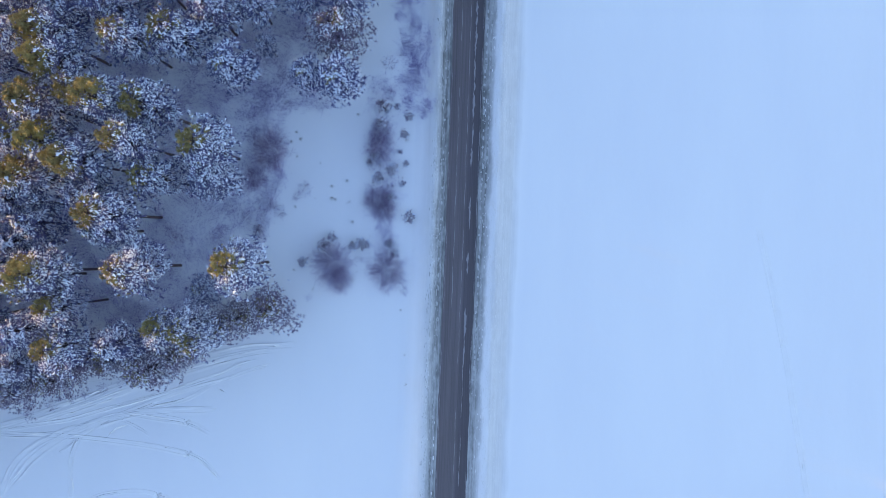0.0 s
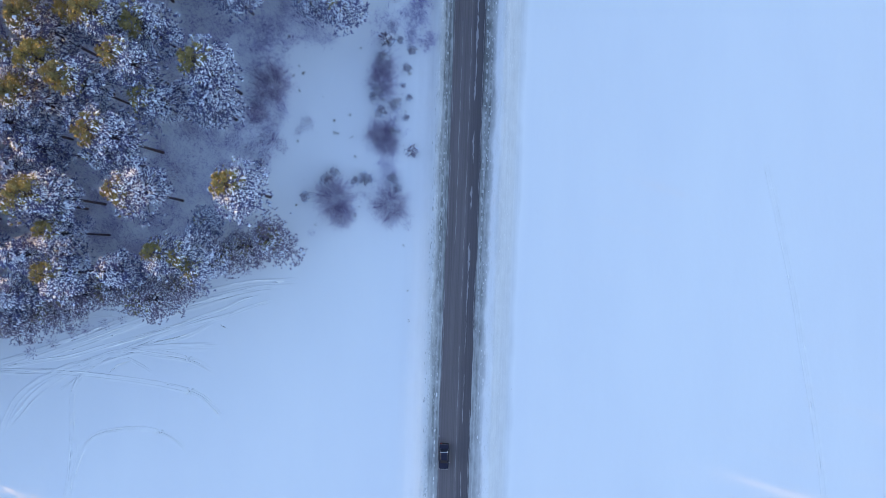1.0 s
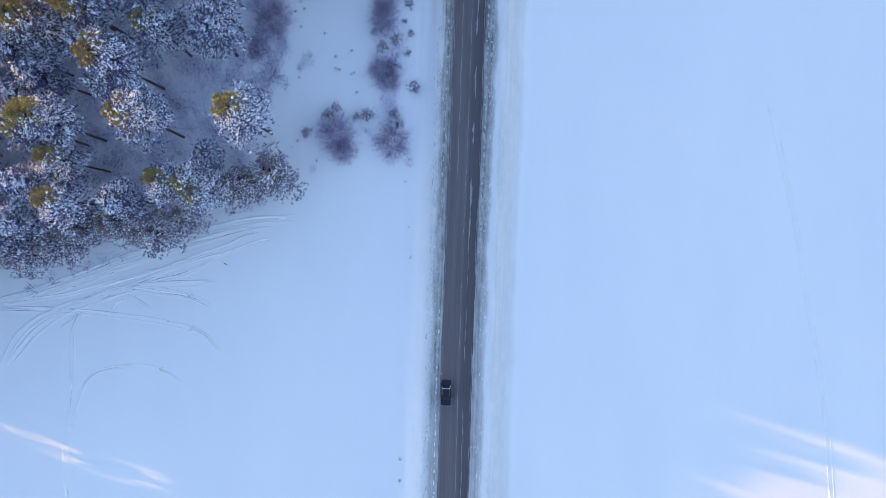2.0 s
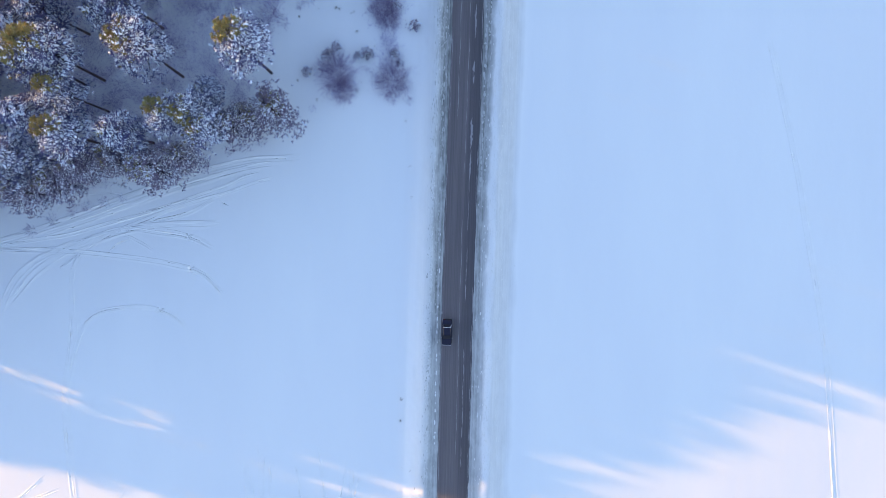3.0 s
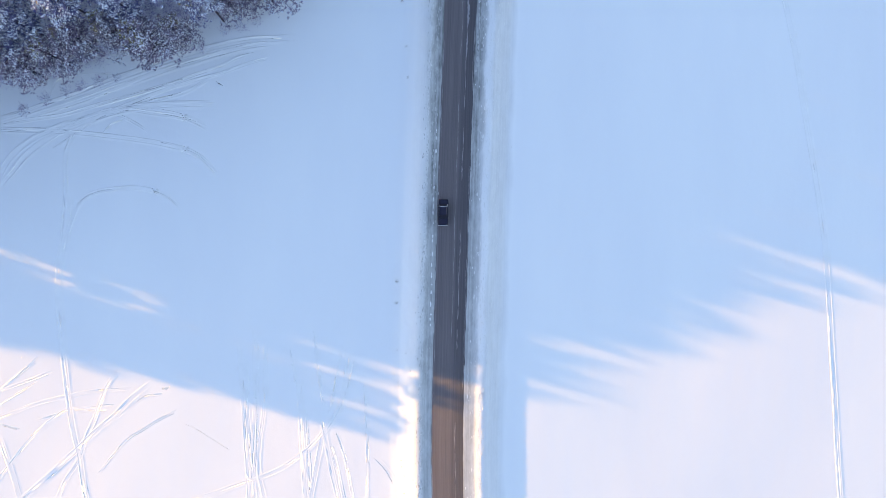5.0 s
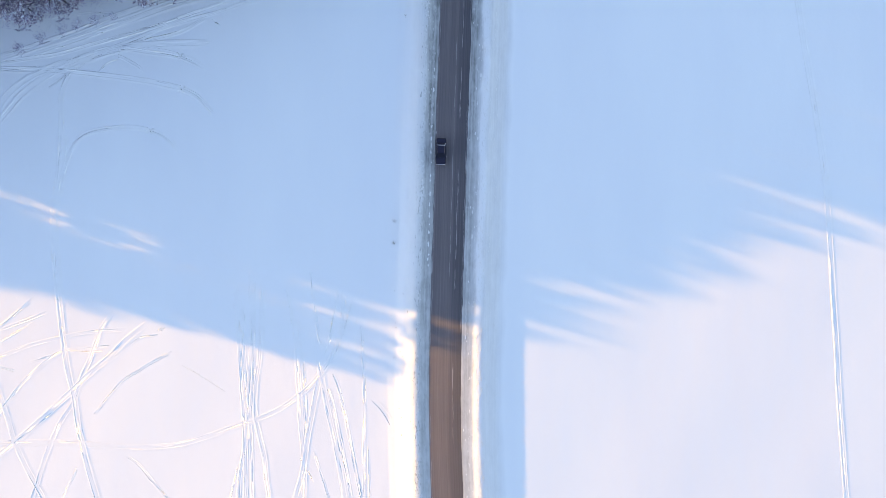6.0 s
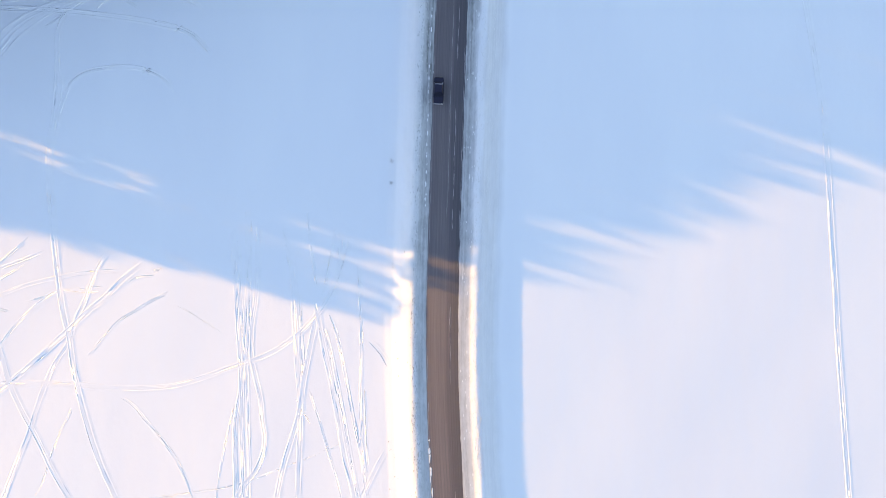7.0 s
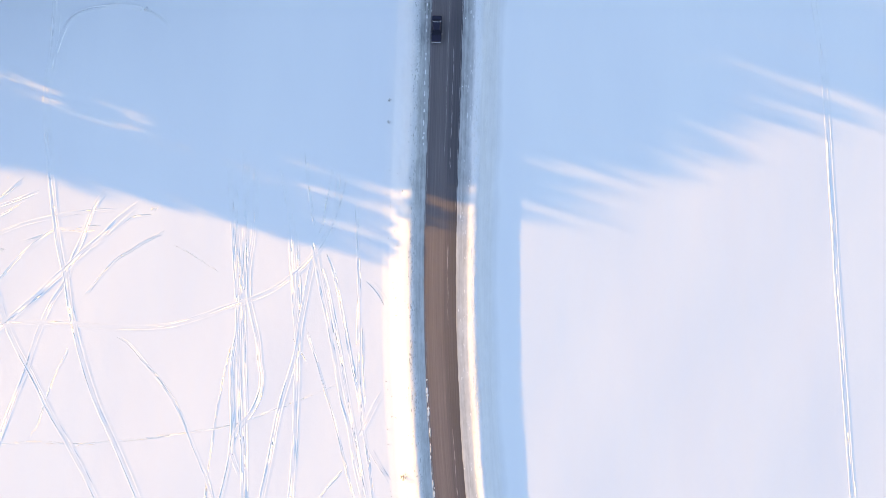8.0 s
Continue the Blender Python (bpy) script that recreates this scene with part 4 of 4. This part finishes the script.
def build_clods():
    rng = np.random.RandomState(81)
    for name, u0, spread, count, label in (("snow_clods", 5.5, 0.36, 1500, "ploughed clods of snow along the road bank"), ("snow_clods", -4.8, 0.26, 3200, "ploughed clods of snow along the road bank"),
                                             ("snow_crumbs", -4.2, 0.6, 1800, "loose crumbs of snow on the road shoulder"), ("snow_crumbs", 5.8, 1.0, 2000, "loose crumbs of snow on the road shoulder")):
        v, f = [], []
        for i in range(count):
            y = rng.uniform(-135, 55)
            u = u0 + rng.normal() * spread
            s = 0.03 + 0.06 * rng.uniform() ** 2
            x = u + road_x(y)
            drawn = rng.uniform(1.5, 5) if name == "snow_crumbs" else 1.0
            lump(v, f, rng, (x, y, land_at(x, y)), s * rng.uniform(0.8, 1.4), s * drawn * rng.uniform(0.8, 1.6), s * (0.35 if drawn > 1 else 0.8), 5)
        tagged(new(name, mesh_of(name, v, f, M_SLUSH if name == "snow_crumbs" and u0 < 0 else M_BANK)), label, "snow", kind="stuff")
    # a heap of clods that the plough left on the crest
    v, f = [], []
    for i in range(110):
        y, u = rng.normal() * 2.2 - 49.5, rng.normal() * 0.3 - 5.0
        x, q = u + road_x(y), 0.05 + 0.12 * rng.uniform() ** 2
        lump(v, f, rng, (x, y, land_at(x, y)), q, q * rng.uniform(0.8, 1.5), q, 6)
    tagged(new("snow_heap", mesh_of("snow_heap", v, f, M_BANK)), "heap of broken snow clods on the road bank", "snow", kind="stuff")
    # scraped teeth of snow along the left edge of the asphalt
    v, f = [], []
    for y0, y1, step, u0 in ((-125, -101, 1.5, -2.5), (-64, -28, 1.9, -3.2)):
        y = y0
        while y < y1:
            u = u0 + rng.uniform(-0.1, 0.1)
            x = u + road_x(y)
            lump(v, f, rng, (x, y, 0.80), rng.uniform(0.05, 0.22), rng.uniform(0.15, 0.8), 0.04, 8)
            y += step * rng.uniform(0.15, 1.3)
    tagged(new("scraped_snow", mesh_of("scraped_snow", v, f, M_BANK)), "scraped snow teeth along the asphalt edge", "snow", kind="stuff")
    # ribs of grey slush on both shoulders beside the wood
    v, f = [], []
    for y0, y1, step, u0 in ((-22, 52, 1.3, 3.15), (-22, 52, 2.0, 3.9), (-30, 52, 2.6, -3.5)):
        y = y0
        while y < y1:
            x = u0 + rng.uniform(-0.14, 0.14) + road_x(y)
            lump(v, f, rng, (x, y, land_at(x, y)), rng.uniform(0.08, 0.25), rng.uniform(0.12, 0.5), 0.04, 8)
            y += step * rng.uniform(0.3, 1.3)
    tagged(new("slush_ribs", mesh_of("slush_ribs", v, f, M_SLUSH)), "ribs of grey slush along the road shoulder", "snow", kind="stuff")


def road_strip(rng, u, width, y0, y1, cover, piece, label):
    """Packed snow left between the wheel tracks, in ragged lengths."""
    v, f = [], []
    y = y0
    while y < y1:
        run = piece * rng.uniform(0.4, 1.6)
        if rng.uniform() < cover:
            ks = max(4, int(run / 0.35))
            w0 = width * rng.uniform(0.6, 1.25)
            n = len(v)
            for k in range(ks + 1):
                t = k / ks
                yy = y + run * t
                w = w0 * min(1, 3 * t + 0.1, 3 * (1 - t) + 0.1) * rng.uniform(0.55, 1.3)
                x = road_x(yy) + u + 0.04 * math.sin(yy * 0.7) + rng.uniform(-0.25, 0.25) * w0
                v.extend(((x - w / 2, yy, 0.782), (x - w * 0.32, yy, 0.800 + rng.uniform(0, 0.004)), (x + w * 0.32, yy, 0.800 + rng.uniform(0, 0.004)), (x + w / 2, yy, 0.782)))
            for k in range(ks):
                for j in range(3):
                    a = n + 4 * k + j
                    f.append((a, a + 1, a + 5, a + 4))
        y += run
    tagged(new("packed_snow_strip", mesh_of("packed_snow_strip", v, f, M_ICE)), label, "snow strip", kind="structure")


build_clods()
strip_rng = np.random.RandomState(91)
road_strip(strip_rng, 0.40, 0.13, -66, 55, 0.9, 5.0, "thin line of packed snow along the middle of the road")
road_strip(strip_rng, 1.34, 0.36, -20, 55, 0.78, 3.6, "broken strip of packed snow between the wheel tracks")
road_strip(strip_rng, 1.32, 0.13, -128, -20, 0.45, 3.5, "faint broken strip of packed snow between the wheel tracks")
road_strip(strip_rng, -1.1, 0.12, -10, 55, 0.75, 5.0, "faint thread of snow in the left lane")
road_strip(strip_rng, -2.42, 0.10, -130, 55, 0.7, 4.0, "thin ragged line of snow along the asphalt edge")
road_strip(strip_rng, 2.5, 0.09, -75, 55, 0.75, 5.0, "thin ragged line of snow along the asphalt edge")


# ---- the car ----
def loft(sections, mat, name, smooth=False):
    """A closed skin over rings of points, all with the same count."""
    bm = bmesh.new()
    rings = [[bm.verts.new(p) for p in ring] for ring in sections]
    n = len(rings[0])
    for a, b in zip(rings, rings[1:]):
        for k in range(n):
            bm.faces.new((a[k], a[(k + 1) % n], b[(k + 1) % n], b[k]))
    bm.faces.new(rings[0])
    bm.faces.new(reversed(rings[-1]))
    return bm_mesh(name, bm, mat, smooth)


def slab(name, corners, thick, mat):
    """A panel: four corners thickened along its normal, edges rounded."""
    bm = bmesh.new()
    c = [Vector(p) for p in corners]
    nrm = (c[1] - c[0]).cross(c[3] - c[0]).normalized() * thick
    low, high = [bm.verts.new(p) for p in c], [bm.verts.new(p + nrm) for p in c]
    bm.faces.new(low)
    bm.faces.new(reversed(high))
    for k in range(4):
        bm.faces.new((low[k], high[k], high[(k + 1) % 4], low[(k + 1) % 4]))
    bmesh.ops.bevel(bm, geom=bm.edges[:], offset=min(0.012, thick * 0.4), segments=1, affect="EDGES")
    return bm_mesh(name, bm, mat)


def ring_box(y, hw, z0, z1, tuck=0.06):
    """An eight-sided cross-section of the body at y."""
    return [(-hw + tuck, y, z0), (hw - tuck, y, z0), (hw, y, z0 + 0.12), (hw, y, z1 - 0.16), (hw - tuck * 1.3, y, z1), (-hw + tuck * 1.3, y, z1), (-hw, y, z1 - 0.16), (-hw, y, z0 + 0.12)]


def wheel(car, x, y):
    w = part("wheel", None, car)
    w.location = (x, y, 0.29)
    out = 1 if x > 0 else -1
    bm = bmesh.new()
    prof = [(0.17, -0.085), (0.26, -0.09), (0.29, -0.06), (0.29, 0.06), (0.26, 0.09), (0.17, 0.085)]
    n = 20
    rings = [[bm.verts.new((px, r * math.cos(2 * math.pi * k / n), r * math.sin(2 * math.pi * k / n))) for r, px in prof] for k in range(n)]
    for k in range(n):
        a, b = rings[k], rings[(k + 1) % n]
        for j in range(len(prof)):
            bm.faces.new((a[j], a[(j + 1) % len(prof)], b[(j + 1) % len(prof)], b[j]))
    tyre = bm_mesh("tyre", bm, M_TYRE, True)
    t = new("tyre", tyre)
    t.parent = w
    bm = bmesh.new()
    bmesh.ops.create_cone(bm, cap_ends=True, segments=16, radius1=0.175, radius2=0.13, depth=0.06, matrix=Matrix.Translation((out * 0.05, 0, 0)) @ Matrix.Rotation(radians(90 * out), 4, "Y"))
    r = new("rim", bm_mesh("rim", bm, M_RIM))
    r.parent = w


def build_car(x, y, turn):
    """A saloon of about 4.2 m, nose to -y."""
    car = new("car")
    stations = [(-2.08, 0.66, 0.34, 0.66), (-2.02, 0.76, 0.26, 0.74), (-1.7, 0.81, 0.2, 0.82), (-0.95, 0.83, 0.18, 0.9), (0.0, 0.84, 0.18, 0.93), (1.1, 0.83, 0.18, 0.94), (1.75, 0.81, 0.22, 0.93), (2.05, 0.76, 0.28, 0.88), (2.12, 0.68, 0.36, 0.8)]
    part("body", loft([ring_box(*s) for s in stations], M_PAINT, "body", False), car)
    roof = [[(sx * hw, yy, z) for sx, z in ((-1, 1.33), (1, 1.33), (0.86, 1.41), (-0.86, 1.41))] for yy, hw in ((-0.38, 0.58), (-0.2, 0.61), (0.6, 0.62), (0.92, 0.59))]
    part("roof", loft(roof, M_PAINT, "roof", False), car)
    part("windshield", slab("windshield", [(-0.72, -1.04, 0.9), (0.72, -1.04, 0.9), (0.57, -0.40, 1.37), (-0.57, -0.40, 1.37)], 0.025, M_GLASS), car, "tinted front window")
    part("rear_window", slab("rear_window", [(0.72, 1.36, 0.94), (-0.72, 1.36, 0.94), (-0.57, 0.94, 1.36), (0.57, 0.94, 1.36)], 0.025, M_GLASS), car, "tinted rear window")
    for s in (-1, 1):
        a = [(s * 0.77, -0.96, 0.9), (s * 0.77, 0.1, 0.92), (s * 0.6, 0.1, 1.35), (s * 0.58, -0.38, 1.35)]
        b = [(s * 0.77, 0.16, 0.92), (s * 0.77, 1.3, 0.93), (s * 0.58, 0.9, 1.35), (s * 0.6, 0.16, 1.35)]
        for q in (a, b):
            part("side_window", slab("side_window", q if s > 0 else q[::-1], 0.02, M_GLASS), car, "tinted side window")
        part("pillar", slab("pillar", [(s * 0.775, 0.08, 0.9), (s * 0.775, 0.18, 0.9), (s * 0.612, 0.18, 1.37), (s * 0.612, 0.08, 1.37)], 0.03, M_PAINT), car)
        part("rear_pillar", slab("rear_pillar", [(s * 0.74, 1.2, 0.92), (s * 0.66, 1.42, 0.92), (s * 0.52, 0.96, 1.38), (s * 0.6, 0.84, 1.38)], 0.03, M_TRIM), car, "pale strip beside the rear window")
        part("mirror", slab("mirror", [(s * 0.84, -0.86, 0.92), (s * 0.98, -0.84, 0.92), (s * 0.98, -0.84, 1.03), (s * 0.84, -0.86, 1.03)], 0.07, M_TRIM), car, "pale door mirror")
        part("headlight", slab("headlight", [(s * 0.4, -2.1, 0.55), (s * 0.64, -2.07, 0.55), (s * 0.64, -2.05, 0.68), (s * 0.4, -2.08, 0.68)], 0.04, M_LAMP), car, "clear headlight")
        part("tail_lamp", slab("tail_lamp", [(s * 0.4, 2.13, 0.6), (s * 0.66, 2.1, 0.6), (s * 0.66, 2.1, 0.74), (s * 0.4, 2.13, 0.74)], 0.03, M_RED), car, "red tail lamp")
        wheel(car, s * 0.74, -1.3)
        wheel(car, s * 0.74, 1.25)
    part("hood", slab("hood", [(-0.7, -1.98, 0.785), (0.7, -1.98, 0.785), (0.71, -1.06, 0.898), (-0.71, -1.06, 0.898)], 0.018, M_PAINT), car)
    part("trunk_lid", slab("trunk_lid", [(-0.68, 1.44, 0.942), (0.68, 1.44, 0.942), (0.66, 2.03, 0.895), (-0.66, 2.03, 0.895)], 0.018, M_PAINT), car)
    part("roof_edge", slab("roof_edge", [(-0.6, 0.86, 1.405), (0.6, 0.86, 1.405), (0.6, 0.96, 1.39), (-0.6, 0.96, 1.39)], 0.03, M_TRIM), car, "pale strip along the rear roof edge")
    for yy, nm in ((-2.12, "front_bumper"), (2.12, "rear_bumper")):
        part(nm, slab(nm, [(-0.76, yy - 0.06, 0.36), (0.76, yy - 0.06, 0.36), (0.76, yy + 0.06, 0.36), (-0.76, yy + 0.06, 0.36)], 0.14, M_TYRE if yy > 0 else M_TRIM), car)
    car.matrix_basis = pose(x, y, 0.797, 0, 0, turn)
    tagged(car, "dark blue saloon car on the asphalt road", "car")


build_car(-0.35, -45.4, -1.6)
